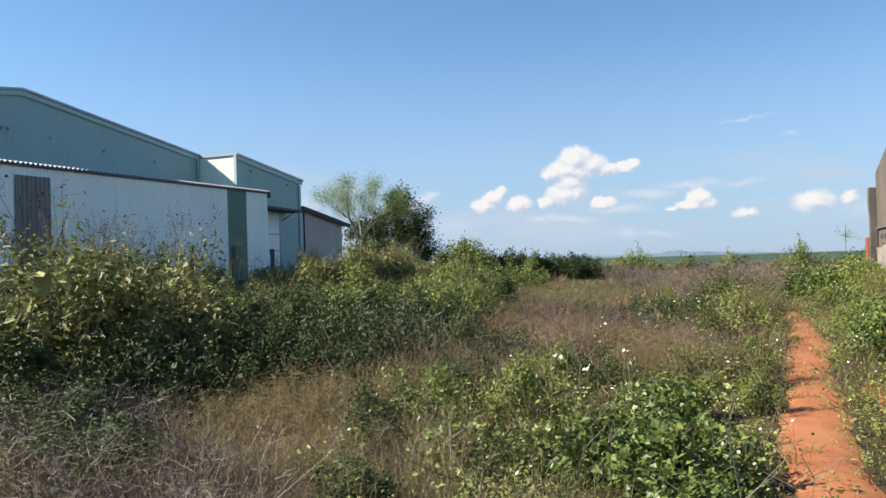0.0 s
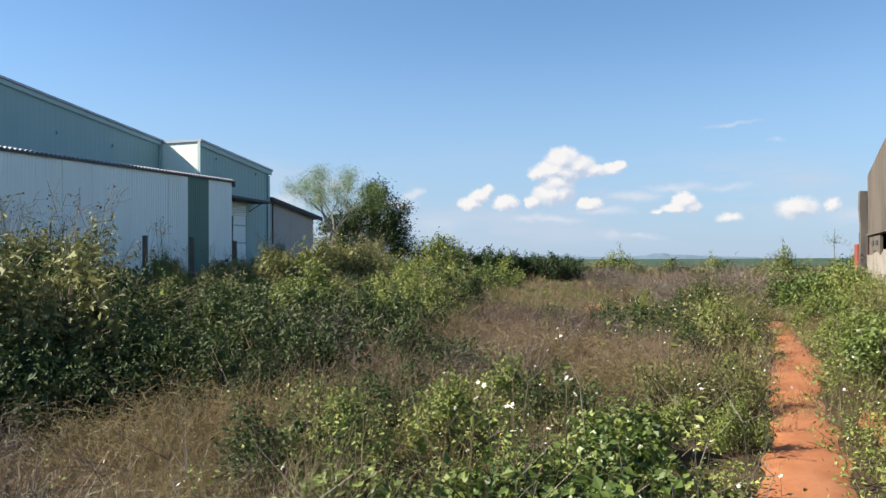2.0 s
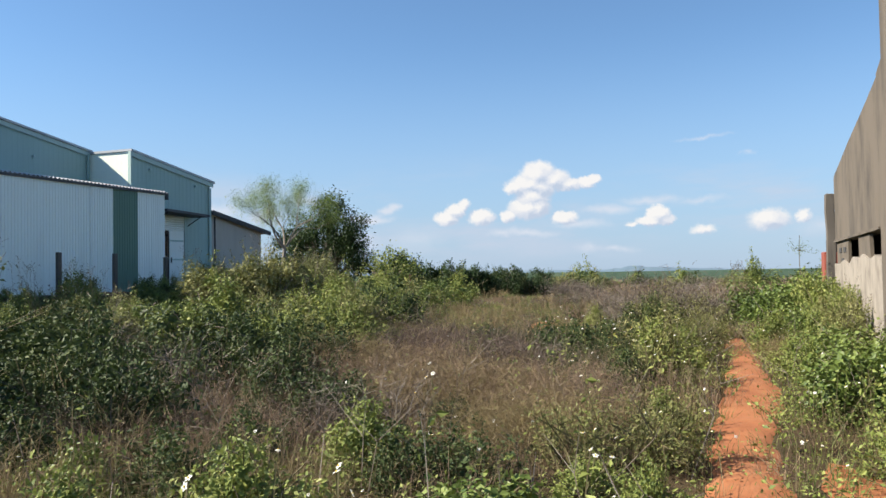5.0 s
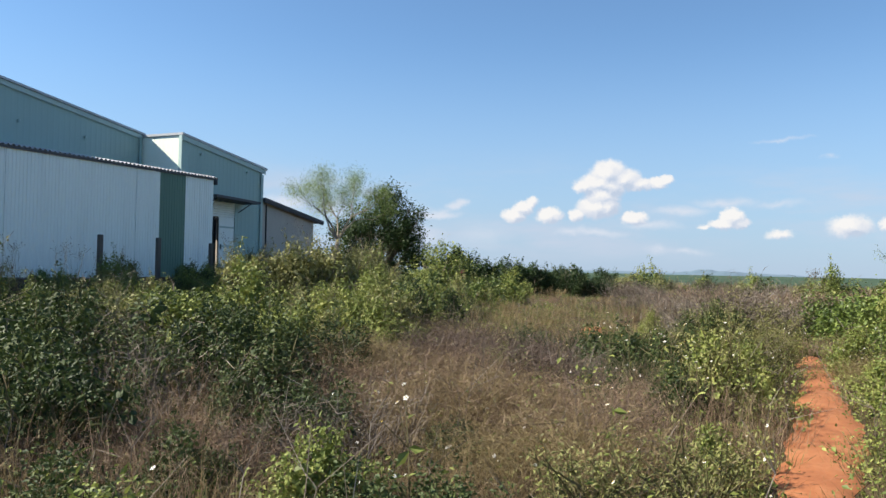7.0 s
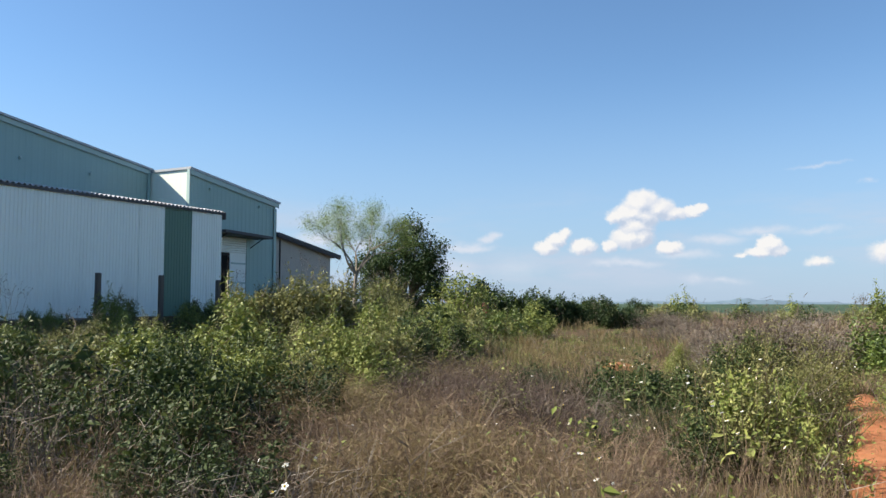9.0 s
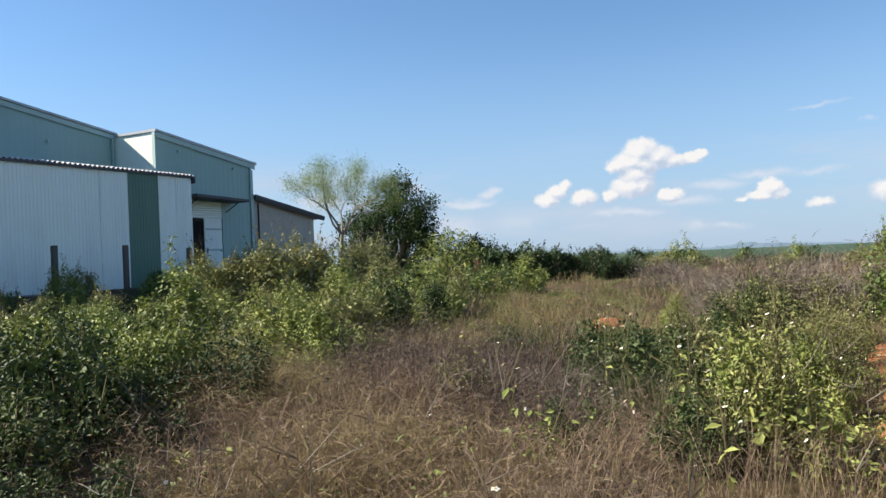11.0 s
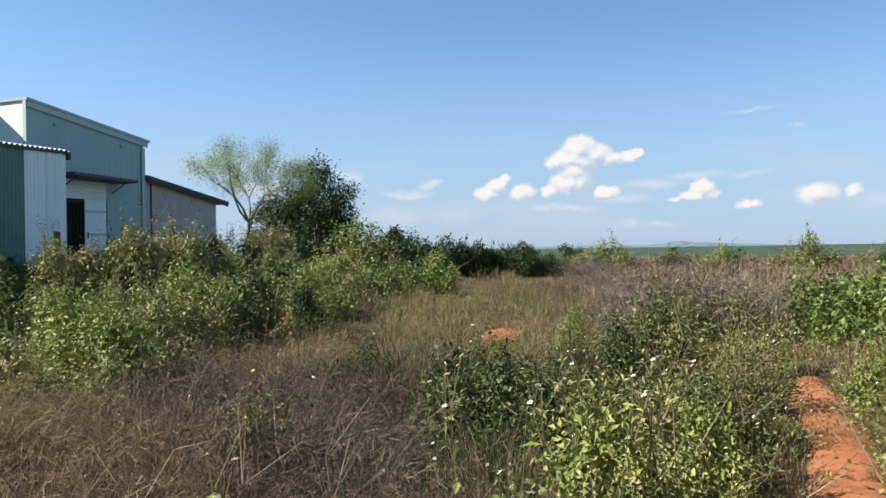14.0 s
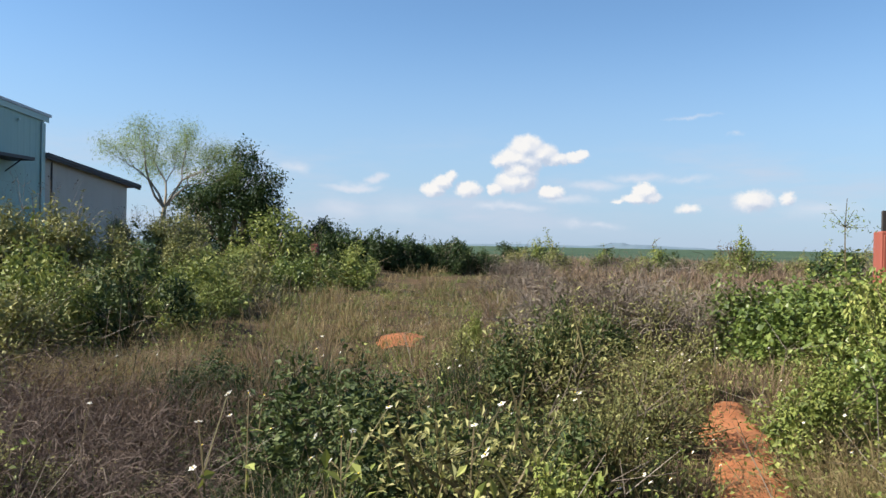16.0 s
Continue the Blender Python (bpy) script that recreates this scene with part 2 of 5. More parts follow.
GREEN = coated("green_sheet", (0.115, 0.215, 0.165), (0.08, 0.15, 0.13), 0.5, streak=(1.5, 1.5, 0.12), amount=0.3)
GREY = coated("fibre_cement", (0.25, 0.24, 0.23), (0.12, 0.11, 0.10), 0.85, streak=(4, 4, 0.3), amount=0.6)
BEIGE = coated("beige_render", (0.50, 0.46, 0.40), (0.33, 0.29, 0.25), 0.85, amount=0.4)
SLATE = coated("dark_roof", (0.085, 0.085, 0.09), (0.05, 0.05, 0.05), 0.7)
ZINC = coated("zinc_roof", (0.42, 0.44, 0.46), (0.25, 0.2, 0.17), 0.45, 0.4)
# near-black colour that stands in for the shade in openings and holes
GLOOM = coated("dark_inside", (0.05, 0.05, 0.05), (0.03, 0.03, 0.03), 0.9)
IRON = coated("dark_iron", (0.035, 0.033, 0.033), (0.06, 0.03, 0.02), 0.6, 0.3)
TIMBER = coated("old_timber", (0.12, 0.105, 0.09), (0.05, 0.045, 0.04), 0.9, streak=(8, 8, 0.6), amount=0.7)
RENDER = coated("stained_render", (0.125, 0.103, 0.079), (0.034, 0.03, 0.026), 0.95, streak=(0.85, 0.85, 0.4), amount=0.95, grain=18)
WORN = coated("worn_plaster", (0.30, 0.265, 0.22), (0.12, 0.10, 0.08), 0.95, streak=(1.6, 1.6, 1.1), amount=0.85, grain=14)
RUST = coated("red_oxide", (0.25, 0.06, 0.038), (0.20, 0.06, 0.035), 0.7, streak=(3, 3, 0.8), amount=0.6)
OXIDE = coated("dark_oxide", (0.16, 0.05, 0.035), (0.06, 0.03, 0.025), 0.8, amount=0.7)
TILE = coated("roof_tile", (0.13, 0.10, 0.085), (0.06, 0.05, 0.045), 0.9)


def hill_shade(k, bsdf, out):
    n = k.noise(k.vec("MULTIPLY", place(k), (0.01, 0.01, 0.02)), 1.0, 5)
    # distance haze is painted into these blue base colours
    k.put(bsdf.inputs["Base Color"], k.ramp(n, [(0.35, (0.10, 0.155, 0.20)), (0.65, (0.12, 0.175, 0.22))]))
    bsdf.inputs["Roughness"].default_value = 1.0


HILL = material("far_hill", hill_shade)

# ---- mesh tools ----


def mesh_of(name, verts, quads=(), tris=(), mats=(), quad_mat=None, tri_mat=None, smooth=False):
    """A mesh from arrays of corners."""
    verts = np.asarray(verts, np.float32).reshape(-1, 3)
    quads, tris = np.asarray(quads, np.int32).reshape(-1, 4), np.asarray(tris, np.int32).reshape(-1, 3)
    me = bpy.data.meshes.new(name)
    me.vertices.add(len(verts))
    me.vertices.foreach_set("co", verts.ravel())
    loops = np.concatenate([quads.ravel(), tris.ravel()])
    me.loops.add(len(loops))
    me.loops.foreach_set("vertex_index", loops)
    nq, nt = len(quads), len(tris)
    me.polygons.add(nq + nt)
    me.polygons.foreach_set("loop_start", np.concatenate([np.arange(nq) * 4, nq * 4 + np.arange(nt) * 3]).astype(np.int32))
    for m in mats:
        me.materials.append(m)
    if quad_mat is not None or tri_mat is not None:
        a = np.zeros(nq, np.int32) if quad_mat is None else np.asarray(quad_mat, np.int32)
        b = np.zeros(nt, np.int32) if tri_mat is None else np.asarray(tri_mat, np.int32)
        me.polygons.foreach_set("material_index", np.concatenate([a, b]))
    me.polygons.foreach_set("use_smooth", np.full(nq + nt, smooth))
    me.update(calc_edges=True)
    return me


class Heap:
    """Gathers many small pieces of plant into one mesh."""

    def __init__(self):
        self.v, self.q, self.t, self.qm, self.tm, self.n = [], [], [], [], [], 0

    def put(self, v, q=None, t=None, m=0):
        v = np.asarray(v, np.float32).reshape(-1, 3)
        if q is not None and len(q):
            self.q.append(np.asarray(q) + self.n), self.qm.append(np.full(len(q), m))
        if t is not None and len(t):
            self.t.append(np.asarray(t) + self.n), self.tm.append(np.full(len(t), m))
        self.v.append(v)
        self.n += len(v)

    def mesh(self, name, mats):
        cat = lambda parts, w: np.concatenate(parts) if parts else np.zeros((0, w) if w else 0, np.int32)
        return mesh_of(name, np.concatenate(self.v), cat(self.q, 4), cat(self.t, 3), mats, cat(self.qm, 0), cat(self.tm, 0))


def unit(a):
    return a / np.maximum(np.linalg.norm(a, axis=-1, keepdims=True), 1e-9)


def leaves(heap, rng, at, size, width=0.55, droop=0.3, m=0, spread=None, face=(0, 0, 1)):
    """Folded pointed leaves that start at the given places."""
    n = len(at)
    size = np.broadcast_to(size, n) * rng.uniform(0.6, 1.25, n)
    d = rng.normal(size=(n, 3)) * (1, 1, 0.6)
    if spread is not None:
        d = unit(d) + spread
    d[:, 2] -= droop
    d = unit(d)
    side = unit(np.cross(d, rng.normal(size=(n, 3)) * 0.5 + face))
    up = np.cross(side, d)
    L = size[:, None]
    w = side * L * width * 0.5
    mid = at + d * L * 0.45
    v = np.stack([at, mid + w + up * L * 0.1, at + d * L, mid - w + up * L * 0.1], 1)
    heap.put(v, np.arange(4 * n).reshape(n, 4), None, m)


def blades(heap, rng, at, height, width, lean=0.35, m=0):
    """Grass: each blade narrows, bends over and ends in a point."""
    n = len(at)
    a = rng.uniform(0, 2 * math.pi, n)
    way = np.stack([np.cos(a), np.sin(a), np.zeros(n)], 1)
    b = rng.uniform(0, 2 * math.pi, n)
    side = np.stack([np.cos(b), np.sin(b), np.zeros(n)], 1) * (np.broadcast_to(width, n)[:, None] * 0.5)
    h = np.broadcast_to(height, n)[:, None]
    bend = np.abs(rng.normal(0, lean, n))[:, None]
    mid = at + way * h * bend * 0.3 + (0, 0, 1) * h * 0.58
    tip = at + way * h * bend * 1.1 + (0, 0, 1) * h * (1 - 0.3 * bend ** 2)
    v = np.stack([at - side, at + side, mid + side * 0.75, mid - side * 0.75, tip], 1)
    i = np.arange(n)[:, None] * 5
    heap.put(v, i + [0, 1, 2, 3], i + [3, 2, 4], m)


def rods(heap, p, q, r0, r1, m=0):
    """Three-sided tapering twigs from p to q."""
    p, q = np.asarray(p, float), np.asarray(q, float)
    n = len(p)
    d = unit(q - p)
    a = unit(np.cross(d, np.where(np.abs(d[:, 2:3]) > 0.9, (1.0, 0, 0), (0, 0, 1.0))))
    b = np.cross(d, a)
    ring = []
    for c, r in ((p, r0), (q, r1)):
        r = np.broadcast_to(r, n)[:, None]
        for t in (0, 2.0944, 4.1888):
            ring.append(c + (a * math.cos(t) + b * math.sin(t)) * r)
    i = np.arange(n)[:, None] * 6
    heap.put(np.stack(ring, 1), np.concatenate([i + [0, 1, 4, 3], i + [1, 2, 5, 4], i + [2, 0, 3, 5]]), None, m)


def part(name, me, parent, label="", mat=None):
    if isinstance(me, bmesh.types.BMesh):
        bm, me = me, bpy.data.meshes.new(name)
        bm.to_mesh(me)
        bm.free()
    if mat:
        me.materials.append(mat)
    ob = new(name, me)
    ob.parent = parent
    return tagged(ob, label)


def thing(name, label, category, group="", kind="", at=(0, 0, 0)):
    ob = new(name)
    ob.location = at
    ob.empty_display_size = 0.2
    return tagged(ob, label, category, group, kind)


def box(x0, x1, y0, y1, z0, z1, bevel=0.0):
    bm = bmesh.new()
    bmesh.ops.create_cube(bm, size=1, matrix=Matrix.Translation(((x0 + x1) / 2, (y0 + y1) / 2, (z0 + z1) / 2)) @ Matrix.Diagonal((x1 - x0, y1 - y0, z1 - z0, 1)))
    if bevel:
        bmesh.ops.bevel(bm, geom=bm.edges[:], offset=bevel, segments=1, affect="EDGES")
    return bm


def prism_x(profile, x0, x1):
    """A solid whose outline in y and z is given, between two x."""
    bm = bmesh.new()
    a = [bm.verts.new((x0, y, z)) for y, z in profile]
    b = [bm.verts.new((x1, y, z)) for y, z in profile]
    bm.faces.new(a), bm.faces.new(b[::-1])
    for i in range(len(a)):
        j = (i + 1) % len(a)
        bm.faces.new((a[j], a[i], b[i], b[j]))
    bmesh.ops.recalc_face_normals(bm, faces=bm.faces)
    return bm


def ribbed(y0, y1, bottom, top, x, pitch=0.125, depth=0.022, thick=0.006, facing=1):
    """A ribbed metal sheet standing along y with its face towards +x; top and bottom may be functions of y."""
    bm, ys, n = bmesh.new(), [], max(1, round((y1 - y0) / pitch))
    step = (y1 - y0) / n
    prof = []
    for i in range(n):
        o = y0 + i * step
        prof += [(o, 0), (o + step * 0.55, 0), (o + step * 0.66, depth), (o + step * 0.88, depth)]
    prof.append((y1, 0))
    f = lambda g, y: g(y) if callable(g) else g
    rows = [[bm.verts.new((x + facing * (d - off), y, f(h, y))) for y, d in prof] for off in (0, thick) for h in (bottom, top)]
    for i in range(len(prof) - 1):
        a, b, c, e = rows
        bm.faces.new((a[i], a[i + 1], b[i + 1], b[i])), bm.faces.new((c[i + 1], c[i], e[i], e[i + 1]))
        bm.faces.new((b[i], b[i + 1], e[i + 1], e[i])), bm.faces.new((a[i + 1], a[i], c[i], c[i + 1]))
    return bm


# ---- the lie of the land ----


def ease(v, a, b):
    t = np.clip((np.asarray(v, float) - a) / (b - a), 0, 1)
    return t * t * (3 - 2 * t)


def spot(x, y, cx, cy, rx, ry):
    return np.exp(-(((x - cx) / rx) ** 2 + ((y - cy) / ry) ** 2))


def rough(x, y, s=1.0):
    x, y = x * s, y * s
    return (np.sin(1.3 * x + 0.7 * y + 0.4) + np.sin(2.1 * y - 0.9 * x + 1.7) + 0.6 * np.sin(3.7 * x + 2.3 * y) + 0.5 * np.sin(4.9 * y - 3.1 * x + 0.8)) / 3.1


def height(x, y):
    x, y = np.asarray(x, float), np.asarray(y, float)
    z = 0.3 * np.clip(y / 15.0, -0.5, 1) + 0.8 * ease(-x, 11.0, 17.5) * (1 - ease(y, 36, 48))
    z = z + (0.05 * rough(x, y, 0.8) + 0.11 * rough(x + 2, y + 5, 1.25) * (1 - ease(-x, 12, 15))) * ease(np.abs(x - 0.27), 0.5, 1.6)
    z = z - 0.3 * spot(x, y, -2.3, 15.0, 1.25, 1.7)
    far = np.maximum(np.maximum(y - 62, (-x - 60)), np.maximum(x - 60, -y - 60))
    z = z - 9.0 * ease(far, 0, 260)
    return z


PATH_HALF = lambda y: 0.2 + 0.05 * spot(0, np.asarray(y, float), 0, 10.0, 1.0, 3.0) + 0.03 * np.sin(np.asarray(y) * 1.1)
PATH_X = lambda y: 0.29 + 0.05 * np.sin(np.asarray(y) * 0.55 + 0.6) + 0.03 * np.sin(np.asarray(y) * 1.7)


SOIL_SPOTS = ((-3.7, 20.4, 0.34, 0.6), (-9.6, 30.0, 0.7, 1.3), (1.02, 8.6, 0.42, 1.1), (0.95, 6.4, 0.35, 0.8))


def build_ground():
    grow = lambda a: a + np.cumsum(0.3 * 1.28 ** np.arange(1, 37))
    xs = np.concatenate([np.sort(-grow(26)), np.arange(-26, 7.01, 0.45), grow(7)])
    ys = np.concatenate([np.sort(-grow(6)), np.arange(-6, 56.01, 0.45), grow(56)])
    xs, ys = np.clip(xs, -4900, 4900), np.clip(ys, -4900, 4900)
    X, Y = np.meshgrid(xs, ys)
    V = np.stack([X, Y, height(X, Y)], -1).reshape(-1, 3)
    n, m = len(xs), len(ys)
    i = (np.arange(m - 1)[:, None] * n + np.arange(n - 1)).ravel()
    ob = new("ground", mesh_of("ground", V, np.stack([i, i + 1, i + n + 1, i + n], 1), mats=[GROUND], smooth=True))
    tagged(ob, "overgrown fallow field with dry litter over red earth", "ground", kind="structure")

    ys = np.arange(-5, 18.1, 0.12)
    half = PATH_HALF(ys) + 0.06 - 0.2 * ease(ys, 16.9, 18.1)
    u = np.linspace(-1, 1, 9)
    jag = 0.07 * rough(ys, ys * 0.3, 4.0)
    X = PATH_X(ys)[:, None] + u * (half + jag)[:, None]
    Y = np.repeat(ys[:, None], 9, 1)
    Z = height(X, Y) + 0.035 - 0.05 * np.abs(u) ** 3 + 0.004 * rough(X * 2, Y * 2, 2.0)
    V = np.stack([X, Y, Z], -1).reshape(-1, 3)
    i = (np.arange(len(ys) - 1)[:, None] * 9 + np.arange(8)).ravel()
    ob = new("footpath", mesh_of("footpath", V, np.stack([i, i + 1, i + 10, i + 9], 1), mats=[SOIL], smooth=True))
    tagged(ob, "narrow trodden footpath of bare red earth", "path", kind="structure")

    for cx, cy, rx, ry in SOIL_SPOTS:
        V, T = [(cx, cy, float(height(cx, cy)) + 0.012)], []
        for r in (0.5, 1.0):
            for j in range(24):
                a = j * math.pi / 12
                s = r * (1 + 0.18 * math.sin(3 * a + cx) + 0.1 * math.sin(7 * a))
                x, y = cx + rx * s * math.cos(a), cy + ry * s * math.sin(a)
                V.append((x, y, float(height(x, y)) + (0.012 if r < 1 else -0.015)))
        T = [(0, 1 + j, 1 + (j + 1) % 24) for j in range(24)]
        Q = [(1 + j, 25 + j, 25 + (j + 1) % 24, 1 + (j + 1) % 24) for j in range(24)]
        ob = new("bare_soil", mesh_of("bare_soil", V, Q, T, [SOIL], smooth=True))
        tagged(ob, "patch of bare red earth in the grass", "soil", kind="structure")


build_ground()


def far_hills():
    for az, wide, high, dist in ((-6.5, 150, 19, 4300), (-5.2, 300, 10, 4500), (-14.0, 700, 5, 4600)):
        a = radians(az)
        cx, cy = dist * math.sin(a), dist * math.cos(a)
        n, m = 41, 9
        V = []
        for j in range(m):
            for i in range(n):
                u, w = i / (n - 1) * 2 - 1, j / (m - 1) * 2 - 1
                z = -9.5 + (high + 9) * max(0, 1 - u * u) ** 1.3 * max(0, 1 - w * w) * (1 + 0.12 * math.sin(9 * u + dist) + 0.06 * math.sin(23 * u))
                V.append((cx + u * wide * 1.6, cy + w * 180, z))
        i = (np.arange(m - 1)[:, None] * n + np.arange(n - 1)).ravel()
        ob = new("backdrop", mesh_of("backdrop", V, np.stack([i, i + 1, i + n + 1, i + n], 1), mats=[HILL], smooth=True))
        tagged(ob, "low wooded hill on the horizon, haze painted into its blue-green", "hill", kind="structure")


far_hills()

# ---- the buildings by the field ----
SLOPE = 0.145


def warehouse():
    w = thing("warehouse", "large teal metal-clad warehouse with a low gable and a projecting bay", "warehouse")
    ridge_y, ridge_z, face = 17.4, 7.25, -21.4
    top = lambda y: ridge_z - SLOPE * abs(y - ridge_y)
    y, n = 5.0, 0
    while y < 25.5:
        y1 = min(y + 1.03, 25.5)
        part("wall_sheet", ribbed(y, y1, 0.2, top, face, 0.2, 0.004), w, mat=TEAL)
        y = y1
    part("back_wall", prism_x([(5.0, 0.2), (29.9, 0.2), (29.9, top(29.9) - 0.06), (ridge_y, ridge_z - 0.06), (5.0, top(5) - 0.06)], -34, -33.7), w, mat=TEAL)
    part("end_wall", box(-33.7, face, 4.98, 5.12, 0.2, top(5) - 0.08), w, mat=TEAL)
    # the bay
    bay = -19.53
    bay_top = lambda v: 6.02 - 0.147 * (v - 25.45)
    y = 25.45
    for y0, y1 in ((25.45, 26.5), (26.5, 26.62), (28.3, 29.0), (29.0, 29.88)):
        part("bay_sheet", ribbed(y0, y1, 0.4, bay_top, bay, 0.2, 0.006), w, mat=TEAL)
    part("bay_sheet", ribbed(26.62, 28.3, 3.86, bay_top, bay, 0.2, 0.006), w, mat=TEAL)
    part("bay_side", side_sheet(face, bay, 25.45, 0.4, 6.0), w, "side sheet with full sun painted into its pale mint colour", TEAL_LIT)
    part("bay_end", box(face, bay, 29.76, 29.88, 0.4, bay_top(29.9) - 0.06), w, mat=TEAL)
    part("bay_roof", prism_x([(25.4, 6.0), (30.1, bay_top(30.1) - 0.02), (30.1, bay_top(30.1) + 0.06), (25.4, 6.08)], face - 0.1, bay + 0.08), w, "zinc roof sheet", ZINC)
    part("bay_trim", prism_x([(25.42, 5.82), (30.02, bay_top(30.02) - 0.2), (30.02, bay_top(30.02) - 0.03), (25.42, 5.99)], bay + 0.028, bay + 0.06), w, "pale edge trim under the roof", PALE)
    part("corner_trim", box(bay - 0.1, bay + 0.03, 25.405, 25.44, 0.5, 6.0), w, "pale corner trim", PALE)
    part("corner_trim", box(bay + 0.026, bay + 0.05, 29.76, 29.9, 0.5, bay_top(29.9) - 0.25), w, "pale corner trim", PALE)
    # main roof and its edge
    for s, name in ((1, "roof"), (-1, "roof")):
        e = 25.5 if s > 0 else 5.0
        far = ridge_y + s * (abs(e - ridge_y) + (0.0 if s > 0 else 0.3))
        part(name, prism_x([(ridge_y, ridge_z), (far, top(far)), (far, top(far) + 0.07), (ridge_y, ridge_z + 0.07)], -34, face + 0.12), w, "zinc roof sheet", ZINC)
        part("roof_trim", prism_x([(ridge_y, ridge_z - 0.16), (far, top(far) - 0.16), (far, top(far) - 0.01), (ridge_y, ridge_z - 0.01)], face + 0.03, face + 0.07), w, "pale edge trim under the roof", PALE)
    part("roof", prism_x([(25.5, top(25.5)), (29.9, top(29.9)), (29.9, top(29.9) + 0.07), (25.5, top(25.5) + 0.07)], -34, face - 0.1), w, "zinc roof sheet", ZINC)
    part("down_pipe", box(face + 0.02, face + 0.1, 25.3, 25.39, 0.6, 6.0, 0.015), w, "dark rain pipe in the corner", TEAL)
    # lamps fixed to the wall
    for y, z, x in ((16.9, 6.0, face), (18.4, 5.9, face), (20.6, 5.75, face), (23.0, 5.62, face), (26.35, 5.45, bay), (28.9, 5.1, bay)):
        bm = box(x, x + 0.1, y - 0.035, y + 0.035, z - 0.03, z + 0.04, 0.01)
        lamp = part("wall_lamp", bm, w, "small grey flood lamp", PALE)
        part("bracket", box(x + 0.02, x + 0.04, y - 0.012, y + 0.012, z - 0.08, z - 0.03), lamp, mat=TEAL)
    # air outlet near the ridge
    bm = bmesh.new()
    bmesh.ops.create_cone(bm, segments=20, radius1=0.34, radius2=0.26, depth=0.5, cap_ends=True, matrix=Matrix.Translation((face + 0.28, 16.2, 6.05)) @ Matrix.Rotation(radians(65), 4, "Y"))
    part("air_outlet", bm, w, "round grey air outlet hood", ZINC)
    # doorway under the awning
    part("shutter", shutter(bay - 0.03, 26.62, 28.3, 3.3, 3.86), w, "half-raised white roller shutter", WHITE)
    part("door_inside", box(bay - 1.2, bay - 1.1, 26.4, 28.5, 0.5, 3.9), w, "inside of the doorway, its shade painted dark", GLOOM)
    part("threshold", box(bay - 1.1, bay + 0.15, 26.5, 28.4, 0.9, 1.15), w, "concrete step", BEIGE)
    leaf = part("door_leaf", box(bay - 0.06, bay - 0.01, 27.45, 28.28, 1.15, 3.3, 0.01), w, "white metal door leaf", WHITE)
    part("handle", box(bay - 0.01, bay + 0.03, 27.52, 27.55, 2.1, 2.3, 0.008), leaf, mat=IRON)
    for z in (1.5, 2.2, 2.9):
        part("rail", box(bay - 0.009, bay + 0.01, 27.5, 28.24, z, z + 0.06), leaf, mat=PALE)
    grille = part("grille", box(bay - 0.05, bay - 0.02, 26.64, 27.44, 3.2, 3.26), w, "dark iron grille gate", IRON)
    for i in range(7):
        part("bar", box(bay - 0.045, bay - 0.025, 26.66 + i * 0.125, 26.685 + i * 0.125, 1.16, 3.2), grille, mat=IRON)
    part("awning", prism_x([(26.3, 3.92), (28.75, 3.84), (28.75, 3.93), (26.3, 4.01)], bay + 0.03, bay + 0.85), w, "dark flat metal awning", SLATE)
    for y in (26.5, 28.5):
        bm = bmesh.new()
        bmesh.ops.create_cone(bm, segments=8, radius1=0.02, radius2=0.02, depth=0.9, cap_ends=True, matrix=Matrix.Translation((bay + 0.33, y, 3.7)) @ Matrix.Rotation(radians(62), 4, "Y"))
        part("awning_strut", bm, w, mat=IRON)


def side_sheet(x0, x1, y, z0, z1):
    """A ribbed sheet standing along x with its face towards -y."""
    bm = ribbed(x0, x1, z0, z1, 0.0, 0.2, 0.0025)
    for v in bm.verts:
        v.co.x, v.co.y = v.co.y, y - v.co.x
    bmesh.ops.recalc_face_normals(bm, faces=bm.faces)
    return bm


def shutter(x, y0, y1, z0, z1):
    bm, n = bmesh.new(), round((z1 - z0) / 0.08)
    prof = []
    for i in range(n):
        z = z0 + i * (z1 - z0) / n
        prof += [(x, z), (x + 0.022, z + 0.02), (x + 0.022, z + 0.05)]
    prof.append((x, z1))
    a = [bm.verts.new((px, y0, pz)) for px, pz in prof]
    b = [bm.verts.new((px, y1, pz)) for px, pz in prof]
    for i in range(len(prof) - 1):
        bm.faces.new((a[i], b[i], b[i + 1], a[i + 1]))
    c = [bm.verts.new((x - 0.02, yy, zz)) for yy, zz in ((y0, z0), (y1, z0), (y1, z1), (y0, z1))]
    bm.faces.new(c)
    return bm


